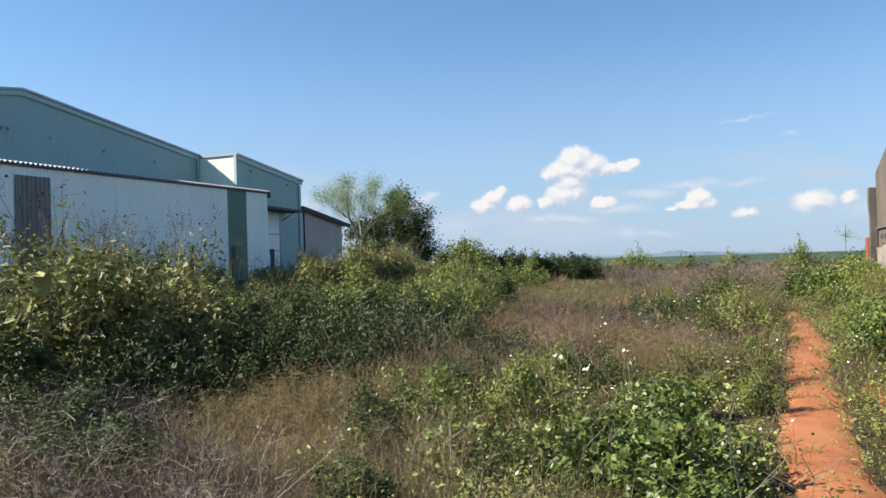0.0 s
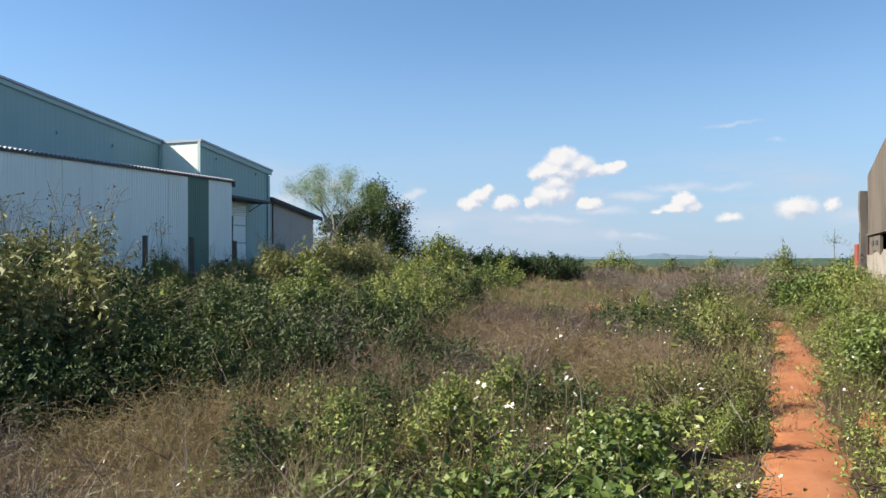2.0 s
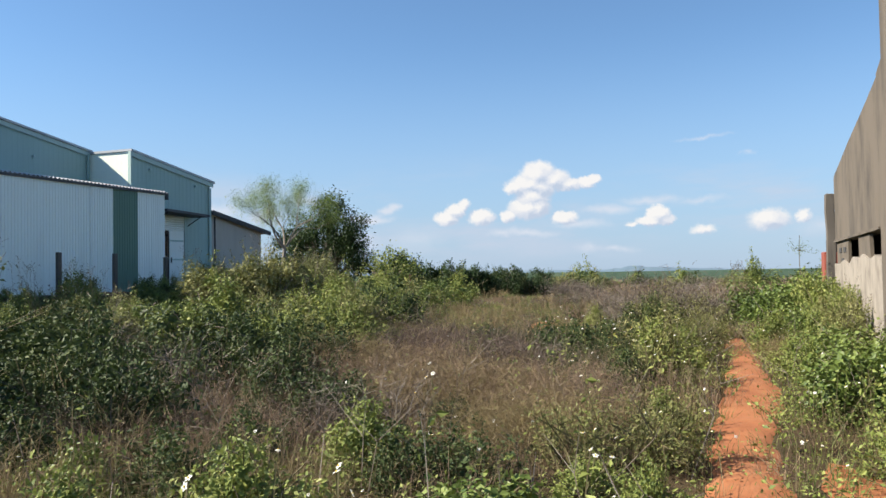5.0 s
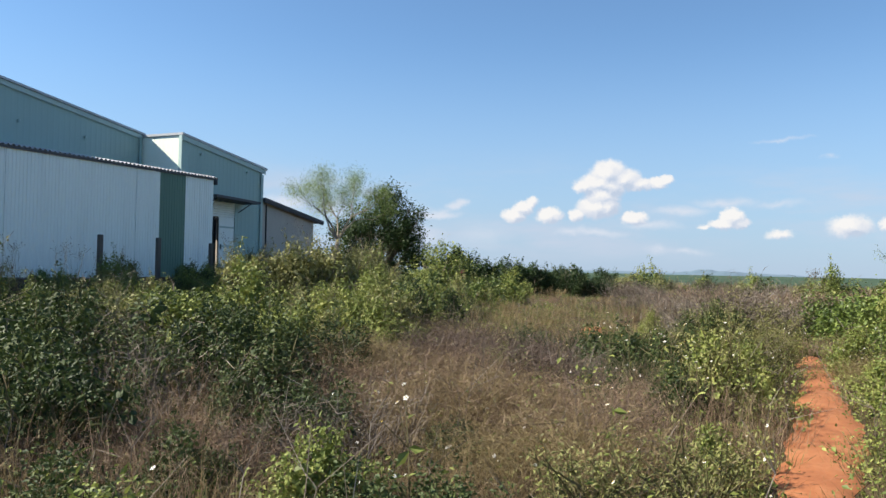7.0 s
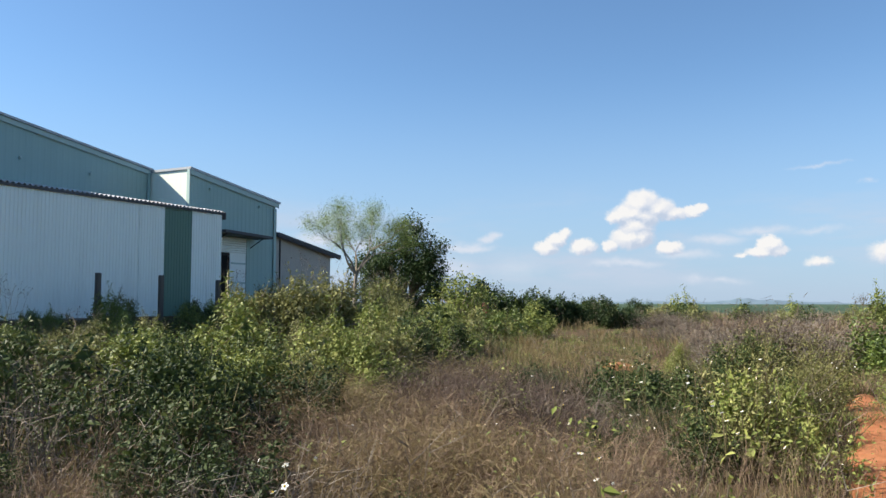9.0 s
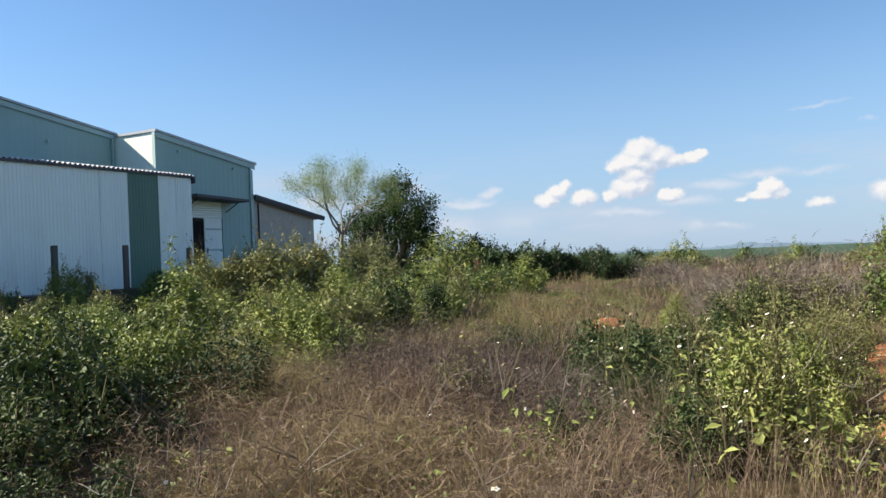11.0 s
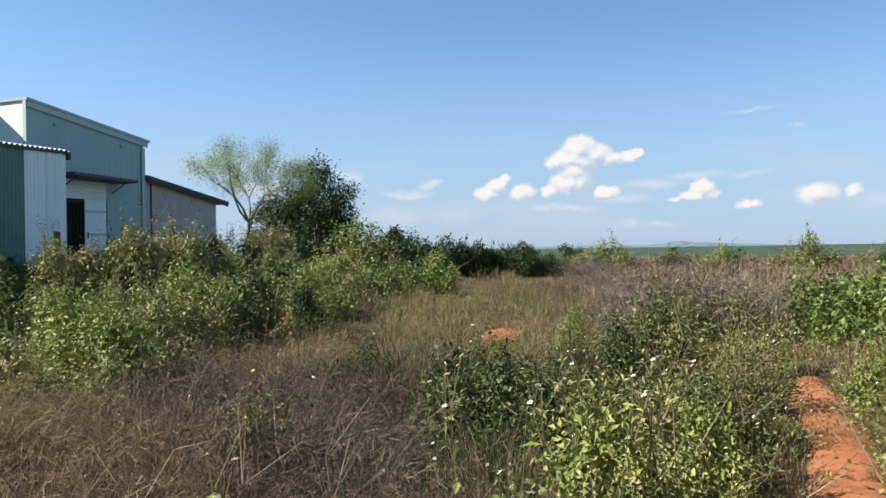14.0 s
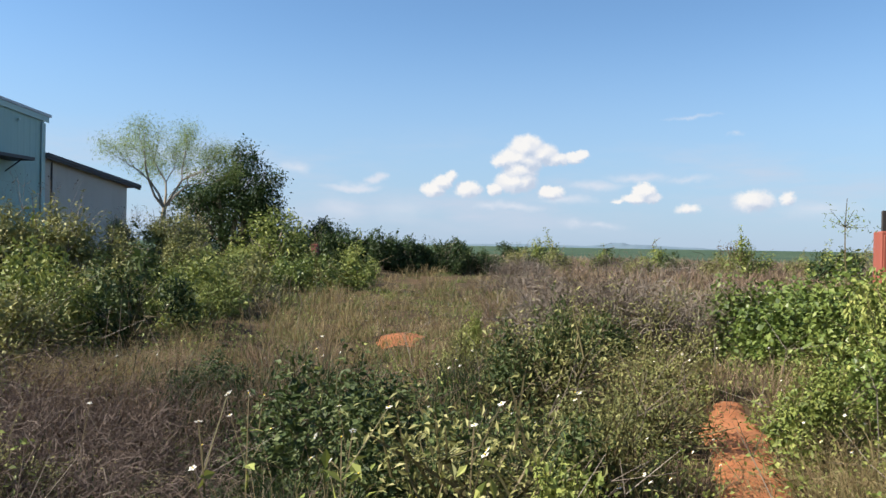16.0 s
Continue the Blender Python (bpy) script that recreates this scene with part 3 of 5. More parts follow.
def metal_shed():
    s = thing("metal_shed", "long white corrugated metal shed with one dark green strip", "shed")
    face, top, foot = -18.25, 4.5, 1.12
    edges = [3.0]
    while edges[-1] < 22.2:
        edges.append(edges[-1] + 1.07)
    edges = [e for e in edges if e < 22.9] + [23.2, 24.32, 25.0, 25.62]
    for a, b in zip(edges, edges[1:]):
        green = a == 23.2
        part("cladding_sheet", ribbed(a, b - 0.004, foot, top - 0.03, face + (0.012 if int(a * 7) % 2 else 0.0), 0.107, 0.014), s, "dark green metal sheet" if green else "", GREEN if green else WHITE)
    end = side_sheet(-21.35, face, -25.6, foot, top - 0.03)
    for v in end.verts:
        v.co.y = -v.co.y
    part("end_sheet", end, s, mat=WHITE)
    part("plinth", box(-21.2, face + 0.03, 3.0, 25.66, 0.2, foot, 0.01), s, "dark damp concrete plinth", GREY)
    # roof with a corrugated edge that shows along the front
    bm, pitch = bmesh.new(), 0.152
    n = round((25.72 - 2.9) / pitch)
    prof = []
    for i in range(n * 4 + 1):
        prof.append((2.9 + i * pitch / 4, 0.03 * math.sin(i * math.pi / 2)))
    rows = [[bm.verts.new((x, y, z + d - off)) for y, d in prof] for off in (0, 0.012) for x, z in ((face + 0.07, top), (-21.38, top + 0.32))]
    for i in range(len(prof) - 1):
        a, b, c, e = rows
        bm.faces.new((a[i], a[i + 1], b[i + 1], b[i])), bm.faces.new((c[i + 1], c[i], e[i], e[i + 1])), bm.faces.new((a[i + 1], a[i], c[i], c[i + 1]))
    part("roof", bm, s, "corrugated zinc lean-to roof", ZINC)
    # the shadow line below the roof edge, made as a dark strip
    part("eaves_shadow_board", box(face + 0.03, face + 0.066, 2.95, 25.66, top - 0.1, top - 0.03), s, "dark strip drawing the shadow under the eaves", SLATE)
    part("end_board", box(face - 1.5, face + 0.12, 25.66, 25.7, top - 0.25, top - 0.02), s, mat=SLATE)
    # loose sheet
    b = thing("loose_sheet", "grey weathered corrugated sheet propped against the white shed", "sheet", at=(face + 0.06, 14.55, 1.9))
    for i in range(4):
        part("strip", ribbed(i * 0.27, i * 0.27 + 0.262, -0.8, 2.27, 0.0, 0.13, 0.03), b, mat=GREY)


def low_house():
    h = thing("low_house", "low beige rendered outbuilding with a dark sloping roof", "house")
    y0, y1, x = 29.9, 33.6, -19.6
    top = lambda y: 4.1 - 0.165 * (y - y0)
    part("wall", prism_x([(y0, 0.3), (y1, 0.3), (y1, top(y1)), (y0, top(y0))], x - 0.2, x), h, mat=BEIGE)
    part("wall", box(-26, x - 0.2, y1 - 0.2, y1, 0.3, top(y1) - 0.02), h, mat=BEIGE)
    part("roof", prism_x([(y0, top(y0) + 0.01), (y1 + 0.45, top(y1 + 0.45) + 0.01), (y1 + 0.45, top(y1 + 0.45) + 0.12), (y0, top(y0) + 0.12)], -26, x + 0.25), h, mat=SLATE)
    part("fascia", prism_x([(y0, top(y0) - 0.06), (y1 + 0.45, top(y1 + 0.45) - 0.06), (y1 + 0.45, top(y1 + 0.45) + 0.005), (y0, top(y0) + 0.005)], x + 0.17, x + 0.22), h, mat=SLATE)
    part("down_pipe", box(x + 0.002, x + 0.05, y0 + 0.32, y0 + 0.37, 2.2, top(y0 + 0.3) - 0.08, 0.01), h, "thin dark pipe", IRON)


def ruined_house():
    r = thing("old_house", "weathered grey rendered house wall with broken openings, overgrown by weeds", "house")
    f, b = 2.1, 2.34
    low = lambda y: 3.34 + 0.156 * (20.7 - y)
    part("upper_wall", prism_x([(15.3, 2.1), (18.0, 2.085), (20.7, 2.08), (20.7, 3.30), (20.62, 3.35), (18.4, low(18.4) + 0.015), (16.5, low(16.5) - 0.01), (15.3, low(15.3))], f, b), r, "streaked and mould-stained render", RENDER)
    part("lintel", prism_x([(15.45, 2.06), (20.7, 2.03), (20.7, 2.075), (15.45, 2.095)], f - 0.035, b), r, mat=RENDER)
    # piers between the openings
    for y0, y1, lean in ((16.55, 17.68, 0.1), (18.9, 20.55, -0.05)):
        bm = prism_x([(y0 - lean, 1.5), (y1 - lean * 0.4, 1.5), (y1, 2.028), (y0, 2.04)], f + 0.01, f + 0.06)
        part("pier", bm, r, mat=RENDER)
    for y, z in ((19.2, 1.82), (19.8, 1.82), (19.5, 1.62)):
        part("block_hole", box(f - 0.004, f + 0.05, y, y + 0.32, z, z + 0.09), r, "dark box painting the shade in a block hole", GLOOM)
    prof = [(15.3, 0.0), (20.75, 0.0), (20.75, 1.62), (20.1, 1.6), (19.3, 1.68), (18.7, 1.58), (18.2, 1.72), (17.6, 1.66), (17.1, 1.75), (16.4, 1.66), (15.9, 1.72), (15.3, 1.6)]
    part("lower_wall", prism_x(prof, f - 0.02, b - 0.01), r, "pale worn plaster, broken along the top", WORN)
    tall = lambda y: 5.28 + 0.3 * (14.9 - y) * 0.52
    part("tall_wall", prism_x([(8.0, 0.0), (15.3, 0.0), (15.3, 4.15), (14.9, 4.26), (14.9, 5.28), (8.0, tall(8.0))], f - 0.03, b + 0.02), r, "streaked and mould-stained render", RENDER)
    part("roof", prism_x([(8.0, tall(8.0)), (15.1, tall(15.1)), (15.1, tall(15.1) + 0.1), (8.0, tall(8.0) + 0.1)], f - 0.02, 8.0), r, "dark tiled roof", TILE)
    part("roof", prism_x([(15.3, low(15.3) - 0.12), (20.6, low(20.6) - 0.12), (20.6, low(20.6) - 0.04), (15.3, low(15.3) - 0.04)], b + 0.005, 8.0), r, "dark tiled roof", TILE)
    part("end_wall", box(b + 0.005, 8.0, 20.45, 20.68, 0.0, 3.2), r, mat=RENDER)
    # added lining: keeps the room behind the openings looking unlit
    part("sooty_lining", box(f + 0.07, 4.6, 20.4, 20.44, 0.0, 3.1), r, "dark lining that paints shade behind the openings", GLOOM)
    part("inner_wall", box(4.6, 4.75, 15.4, 20.4, 0.0, 3.2), r, "inner wall with the room's shade painted into its colour", GLOOM)
    part("cross_wall", box(b + 0.03, 8.0, 15.05, 15.28, 0.0, 4.0), r, mat=RENDER)
    part("back_wall", box(7.8, 8.0, 8.0, 20.4, 0.0, 3.1), r, mat=RENDER)
    part("near_wall", box(b + 0.03, 7.79, 8.0, 8.2, 0.0, 6.0), r, mat=RENDER)

    post = thing("wooden_post", "rough dark timber post beside the old house wall", "post", at=(2.04, 20.87, 0.2))
    bm = box(-0.085, 0.085, -0.09, 0.09, 0, 2.82, 0.015)
    for v in bm.verts:
        v.co.x += 0.03 * math.sin(v.co.z * 2.1)
    bmesh.ops.subdivide_edges(bm, edges=[e for e in bm.edges if e.calc_length() > 1], cuts=7)
    for v in bm.verts:
        v.co += Vector(noise.noise_vector(v.co * 2.3)) * 0.022
    part("shaft", bm, post, mat=TIMBER)

    p = thing("steel_cabinet", "rust-red painted steel cabinet beside the old house", "cabinet", at=(1.98, 21.75, 0.25))
    part("body", box(0.0, 0.62, 0.0, 0.5, 0.15, 1.62, 0.015), p, mat=RUST)
    d = part("door", box(0.03, 0.59, -0.02, -0.002, 0.2, 1.57, 0.006), p, mat=RUST)
    part("handle", box(0.5, 0.53, -0.05, -0.021, 0.9, 1.05, 0.006), d, mat=IRON)
    for x, y in ((0.03, 0.03), (0.55, 0.03), (0.03, 0.43), (0.55, 0.43)):
        part("leg", box(x, x + 0.04, y, y + 0.04, -0.05, 0.15), p, mat=RUST)
    q = thing("dark_board", "dark upright board behind the red cabinet", "board", at=(2.2, 22.4, 0.2))
    part("panel", box(-0.1, 0.14, 0, 0.06, 0, 1.95, 0.01), q, mat=IRON)


def fence_posts():
    for y, x, top in ((20.05, -17.2, 2.3), (22.15, -17.2, 2.3), (24.4, -17.2, 2.22)):
        g = float(height(x, y)) - 0.1
        p = thing("fence_post", "short dark concrete fence post in front of the shed", "post", "fence posts", at=(x, y, g))
        part("shaft", box(-0.06, 0.06, -0.065, 0.065, 0, top - g, 0.015), p, mat=TIMBER)
    p = thing("red_post", "rusty red steel post among dark shrubs", "post", at=(-13.68, 36.5, float(height(-13.68, 36.5)) - 0.1))
    part("shaft", box(-0.12, 0.12, -0.08, 0.08, 0, 1.0, 0.02), p, mat=OXIDE)
    part("cap", box(-0.15, 0.15, -0.1, 0.1, 1.0, 1.06, 0.01), p, mat=OXIDE)


warehouse()
metal_shed()
low_house()
ruined_house()
fence_posts()

# ---- plants ----


def dome(rng, n, R, H, low=0.12):
    """Places in an uneven dome, thicker towards its skin."""
    d = unit(rng.normal(size=(n, 3)))
    d[:, 2] = np.abs(d[:, 2]) + 0.28
    d = unit(d)
    r = rng.uniform(0.35, 1.0, n) ** 0.5
    lump = 1 + 0.22 * np.sin(3 * np.arctan2(d[:, 1], d[:, 0]) + 2) + 0.15 * np.sin(5 * np.arctan2(d[:, 1], d[:, 0]) + 4 * d[:, 2])
    p = d * (r * lump)[:, None] * (R, R, H)
    p[:, 2] = np.maximum(p[:, 2], low * H * rng.uniform(0, 1, n))
    return p


def bush_kind(name, label, seed, R, H, sprays, each, size, leaf, wood, width=0.5, droop=0.3, scatter=0.16, heads=0, group="bushes", lobes=0):
    """One bush with its stems and foliage, to be copied."""
    rng = np.random.default_rng(seed)
    b = thing(name, label, "bush", group)
    tips = dome(rng, sprays, R, H)
    s = Heap()
    root = rng.normal(size=(sprays, 3)) * (R * 0.12, R * 0.12, 0)
    root[:, 2] = -0.05
    knee = root + (tips - root) * 0.5 + rng.normal(size=(sprays, 3)) * 0.06 + (0, 0, 0.12 * H)
    lower = slice(None, None, 3)
    rods(s, root[lower], knee[lower], 0.014, 0.009), rods(s, knee[::2 if lobes else 1], tips[::2 if lobes else 1], 0.008, 0.003)
    tagged(part("stem_tangle", s.mesh("stem_tangle", [wood]), b), kind="stuff")
    f = Heap()
    if lobes:
        # foliage in rounded lobes with deep gaps between them, coarser leaves inside
        mid = dome(rng, lobes, R * 0.86, H * 0.82, 0.25)
        rad = rng.uniform(0.7, 1.25, lobes) * 0.9 * R / math.sqrt(lobes) * 1.25
        n = sprays * each // lobes
        d = unit(rng.normal(size=(lobes * n, 3)) + (0, 0, 0.35))
        r = np.repeat(rad, n)[:, None]
        lump = 1 + 0.25 * np.sin(d[:, :1] * 7 + np.repeat(mid[:, :1], n, 0) * 9) * np.cos(d[:, 1:2] * 6)
        at = np.repeat(mid, n, 0) + d * r * lump * rng.uniform(0.72, 1.06, (lobes * n, 1)) + rng.normal(size=(lobes * n, 3)) * scatter * 0.12
        at[:, 2] = np.maximum(at[:, 2], 0.02)
        leaves(f, rng, at, size, width, droop, 0, d * 0.3, d * 0.8 + (0, 0, 0.6))
        k = 12 if R > 0.7 else 24
        d = unit(rng.normal(size=(lobes * k, 3)) + (0, 0, 0.2))
        at = np.repeat(mid, k, 0) + d * np.repeat(rad, k)[:, None] * 0.5 * rng.uniform(0.6, 1.0, (lobes * k, 1))
        at[:, 2] = np.maximum(at[:, 2], 0.02)
        leaves(f, rng, at, np.repeat(rad, k) * (0.62 if R > 0.7 else 0.4), 0.7, 0.3, 0, None, d + (0, 0, 0.4))
        # sprigs that break the outline
        k, reach_out = 14 + int(12 * R), 0.3 * H + 0.05
        foot = mid[rng.integers(0, lobes, k)]
        foot = foot + unit(rng.normal(size=(k, 3)) + (0, 0, 0.7)) * rad.mean() * 0.8
        foot[:, 2] = np.maximum(foot[:, 2], 0.1 * H)
        grow = unit(foot * (0.6 / R, 0.6 / R, 0) + rng.normal(size=(k, 3)) * 0.3 + (0, 0, 1)) * (reach_out * rng.uniform(0.4, 1.15, (k, 1)))
        rods(f, foot, foot + grow, 0.004, 0.002, 1)
        t = rng.uniform(0.1, 1.05, (k * 11, 1))
        leaves(f, rng, np.repeat(foot, 11, 0) + np.repeat(grow, 11, 0) * t + rng.normal(size=(k * 11, 3)) * size * 0.3, size, width, droop)
    else:
        t = np.repeat(rng.uniform(0.35, 1.08, sprays * each), 1)[:, None]
        at = np.repeat(knee, each, 0) * (1 - t) + np.repeat(tips, each, 0) * t + rng.normal(size=(sprays * each, 3)) * scatter * (0.35 + 0.65 * t)
        at[:, 2] = np.maximum(at[:, 2], 0.02)
        leaves(f, rng, at, size, width, droop)
    tagged(part("foliage", f.mesh("foliage", [leaf, wood]), b), kind="stuff")
    if heads:
        h = Heap()
        top = tips[np.argsort(-tips[:, 2])[:heads // 3]]
        top = np.repeat(top, 3, 0) + rng.normal(size=(len(top) * 3, 3)) * (0.12, 0.12, 0)
        end = top + rng.normal(size=top.shape) * (0.1, 0.1, 0.0) + np.stack([0 * top[:, 0], 0 * top[:, 0], rng.uniform(0.1, 0.28, len(top))], 1)
        rods(h, top - (0, 0, 0.2), end, 0.003, 0.0015)
        for j in range(5):
            fork = top + (end - top) * rng.uniform(0.3, 1.0, (len(top), 1))
            far = fork + rng.normal(size=end.shape) * (0.07, 0.07, 0.03) + (0, 0, 0.07)
            rods(h, fork, far, 0.0015, 0.001)
            leaves(h, rng, far, 0.026, 0.8, 0.0, 1)
        tagged(part("seed_growth", h.mesh("seed_growth", [wood, SEED]), b, "dry stalks with dark seed heads"), kind="stuff")
    return b


rng = np.random.default_rng(11)
USED = set()


def stand(ob, x, y, s=1.0, turn=None, tall=1.0, sink=0.03):
    turn = rng.uniform(0, 360) if turn is None else turn
    m = pose(x, y, float(height(x, y)) - sink, 0, 0, turn)
    if ob.name in USED:
        return copy_thing(ob, m @ Matrix.Diagonal((s / ob.scale.x, s / ob.scale.y, s * tall / ob.scale.z, 1)))
    m = m @ Matrix.Diagonal((s, s, s * tall, 1))
    USED.add(ob.name)
    ob.matrix_basis = m
    return ob


def tangle_kind(name, label, seed, R, H, n, mats, width, arch, bits, group="dry bushes"):
    """A mound of fine dry stems that rise, bend over and cross one another."""
    g = np.random.default_rng(seed)
    t = thing(name, label, "bush", group)

    def ribbons(heap, at, way, length, wide, m):
        k = len(at)
        bow = g.normal(size=(k, 3)) * 0.22 - (0, 0, arch)
        mid = at + (way + bow * 0.1) * length * 0.5
        tip = at + (way + bow * 0.55) * length
        side = unit(np.cross(way, g.normal(size=(k, 3)))) * wide * 0.5
        v = np.stack([at - side, at + side, mid + side * 0.8, mid - side * 0.8, tip], 1)
        i = np.arange(k)[:, None] * 5
        heap.put(v, i + [0, 1, 2, 3], i + [3, 2, 4], m)
        return mid, tip

    h = Heap()
    a, r = g.uniform(0, 2 * math.pi, n), R * 0.9 * g.uniform(0, 1, n) ** 0.6
    lump = 1 + 0.25 * np.sin(3 * a + seed) + 0.15 * np.sin(7 * a)
    at = np.stack([r * lump * np.cos(a), r * lump * np.sin(a), np.full(n, -0.02)], 1)
    rise = H * np.sqrt(np.clip(1.05 - (r / R) ** 2, 0.12, 1)) * g.uniform(0.5, 1.15, n)
    way = g.normal(size=(n, 3)) * (0.34, 0.34, 0) + at / R * (0.55, 0.55, 0) + (0, 0, 1)
    way = unit(way)
    mid, tip = ribbons(h, at, way, (rise / way[:, 2])[:, None], width, 0)
    for start, share in ((mid, 0.3), (tip, 0.22), (mid, 0.4)):
        w = unit(g.normal(size=(n, 3)) * (0.8, 0.8, 0.5) + (0, 0, 0.35))
        ribbons(h, start + (tip - start) * g.uniform(0, 0.6, (n, 1)), w, (rise * share * g.uniform(0.5, 1.1, n))[:, None], width * 0.75, 0)
    tagged(part("stem_tangle", h.mesh("stem_tangle", mats[:1]), t), kind="stuff")
    if bits:
        f = Heap()
        pick = g.integers(0, n, bits)
        leaves(f, g, mid[pick] + (tip[pick] - mid[pick]) * g.uniform(0, 1, (bits, 1)) + g.normal(size=(bits, 3)) * 0.03, 0.032, 0.4, 0.3)
        tagged(part("foliage", f.mesh("foliage", mats[1:]), t), kind="stuff")
    return t


BIG = bush_kind("bush", "tall dark green bush with dry seed stalks on top", 1, 1.5, 1.6, 120, 40, 0.084, SHRUB, STEM, heads=15, scatter=0.17, lobes=30)
LEAFY = bush_kind("bush", "dense mid-green weedy bush", 2, 1.1, 1.15, 80, 34, 0.072, WEED, STEM, scatter=0.15, lobes=20)
TAWNY = bush_kind("bush", "olive-yellow half-dry bush with thin leaves", 3, 1.0, 1.3, 80, 30, 0.07, OLIVE, TWIG, 0.42, scatter=0.15, lobes=18, heads=6)
LEAFY_B = bush_kind("bush", "dense mid-green weedy bush", 12, 1.1, 1.15, 60, 30, 0.088, WEED, STEM, scatter=0.19, lobes=24)
LEAFY_C = bush_kind("bush", "bright green bush with drooping broad leaves", 22, 1.1, 1.2, 60, 26, 0.105, VINE, STEM, 0.5, 0.6, scatter=0.19, lobes=22)
TAWNY_B = bush_kind("bush", "olive-yellow half-dry bush with thin leaves", 13, 1.0, 1.2, 60, 30, 0.08, OLIVE, TWIG, 0.45, scatter=0.18, lobes=16)
SHRUB_B = bush_kind("bush", "dark green shrubby bush", 14, 1.1, 1.2, 60, 30, 0.088, SHRUB, STEM, scatter=0.18, lobes=18)
DARK = bush_kind("bush", "dark evergreen shrub in the far hedge", 4, 1.5, 1.8, 70, 34, 0.15, DEEP, BARK, scatter=0.3, group="hedge bushes", lobes=22)
VINY = bush_kind("vine_mound", "mound of bright green broad-leaved vine", 5, 1.2, 1.05, 130, 40, 0.08, VINE, STEM, 0.85, 0.5, scatter=0.12, group="vine mounds")
WITHER = tangle_kind("dry_bush", "withered brown twiggy bush", 6, 0.9, 0.95, 800, (TWIG, BROWN), 0.008, 0.2, 1000)
CLUMP = bush_kind("weed_clump", "low rounded clump of leafy green weeds", 7, 0.6, 0.55, 54, 38, 0.043, WEED, STEM, 0.55, scatter=0.085, group="weed clumps", lobes=13)
SHADY = bush_kind("weed_clump", "low dark green clump of dense small leaves", 17, 0.6, 0.55, 54, 38, 0.043, SHRUB, STEM, 0.5, scatter=0.085, group="weed clumps", lobes=13)
BROAD = bush_kind("weed_clump", "low bright green clump of broad soft leaves", 18, 0.6, 0.5, 50, 26, 0.068, VINE, STEM, 0.8, 0.35, scatter=0.085, group="weed clumps", lobes=12)
PALE_CLUMP = bush_kind("weed_clump", "low yellowing clump of half-dry weeds", 8, 0.55, 0.55, 70, 34, 0.036, OLIVE, STEM, 0.42, scatter=0.075, group="weed clumps")
DRY_CLUMP = tangle_kind("dry_bush", "low tangle of fine dry pinkish-brown stems", 9, 0.65, 0.58, 680, (DRY, BROWN), 0.0036, 0.25, 200)
STRAWY = tangle_kind("dry_bush", "soft mound of leaning tan grass stems", 19, 0.65, 0.6, 680, (STRAW, OLIVE), 0.0034, 0.5, 120)
DUSKY = tangle_kind("dry_bush", "dense mound of dead brown weed stems, darkened to paint shade", 23, 0.65, 0.62, 680, (DUSK, SEED), 0.0036, 0.2, 260)
TWIGGY = tangle_kind("dry_bush", "bare bleached twigs of a dead bush", 20, 0.6, 0.75, 210, (TWIG, BROWN), 0.006, 0.0, 60)

# x, y, size, taller
for x, y, s, k in ((-8.3, 9.2, 1.05, 0.92), (-10.2, 10.2, 1.05, 1.05), (-12.3, 10.8, 1.0, 1.05), (-7.0, 8.0, 0.85, 0.95), (-9.0, 7.3, 1.05, 1.0), (-11.2, 8.4, 1.0, 1.0),
                   (-13.6, 9.5, 0.95, 1.1), (-14.6, 12.2, 0.8, 0.9), (-6.3, 6.6, 0.7, 0.9), (-7.6, 5.6, 0.85, 0.95), (-7.5, 10.8, 0.6, 1.4), (-6.4, 9.8, 0.75, 0.9), (-5.6, 7.6, 0.62, 0.9)):
    stand(BIG, x, y, s, None, k)
for x, y, s in ((-10.9, 11.2, 1.35), (-11.8, 11.0, 1.4), (-10.7, 10.4, 1.15), (-6.6, 7.2, 1.2), (-7.3, 6.5, 1.4), (-12.1, 22.9, 1.4), (-11.5, 23.6, 1.1), (-12.6, 22.4, 1.2), (-13.5, 21.5, 1.1), (-16.6, 30.0, 0.9), (-12.6, 27.6, 0.9), (-16.4, 32.6, 0.9), (-17.2, 26.8, 0.8), (-14.5, 29.3, 1.2), (-15.6, 31.6, 1.1), (-8.9, 12.9, 0.75)):
    stand(TAWNY, x, y, s, None, rng.uniform(1.05, 1.2))
for x, y, s in ((-11.0, 31.0, 1.1), (-13.0, 30.5, 1.15), (-9.0, 21.1, 0.85), (-9.6, 20.5, 0.7), (-10.4, 24.4, 0.95), (-10.8, 26.6, 1.0), (-11.6, 16.3, 0.9), (-14.2, 17.6, 0.5), (-8.0, 22.4, 0.6), (-9.9, 14.7, 0.6)):
    stand(LEAFY, x, y, s, None, rng.uniform(0.9, 1.1))


for x, y, s, k in ((1.72, 16.3, 0.5, 1.5), (1.68, 17.4, 0.6, 1.7), (1.7, 18.6, 0.65, 1.75), (1.72, 19.8, 0.65, 1.6), (1.6, 15.0, 0.5, 1.2)):
    stand(TAWNY if y < 17 else LEAFY, x, y, s, None, k)


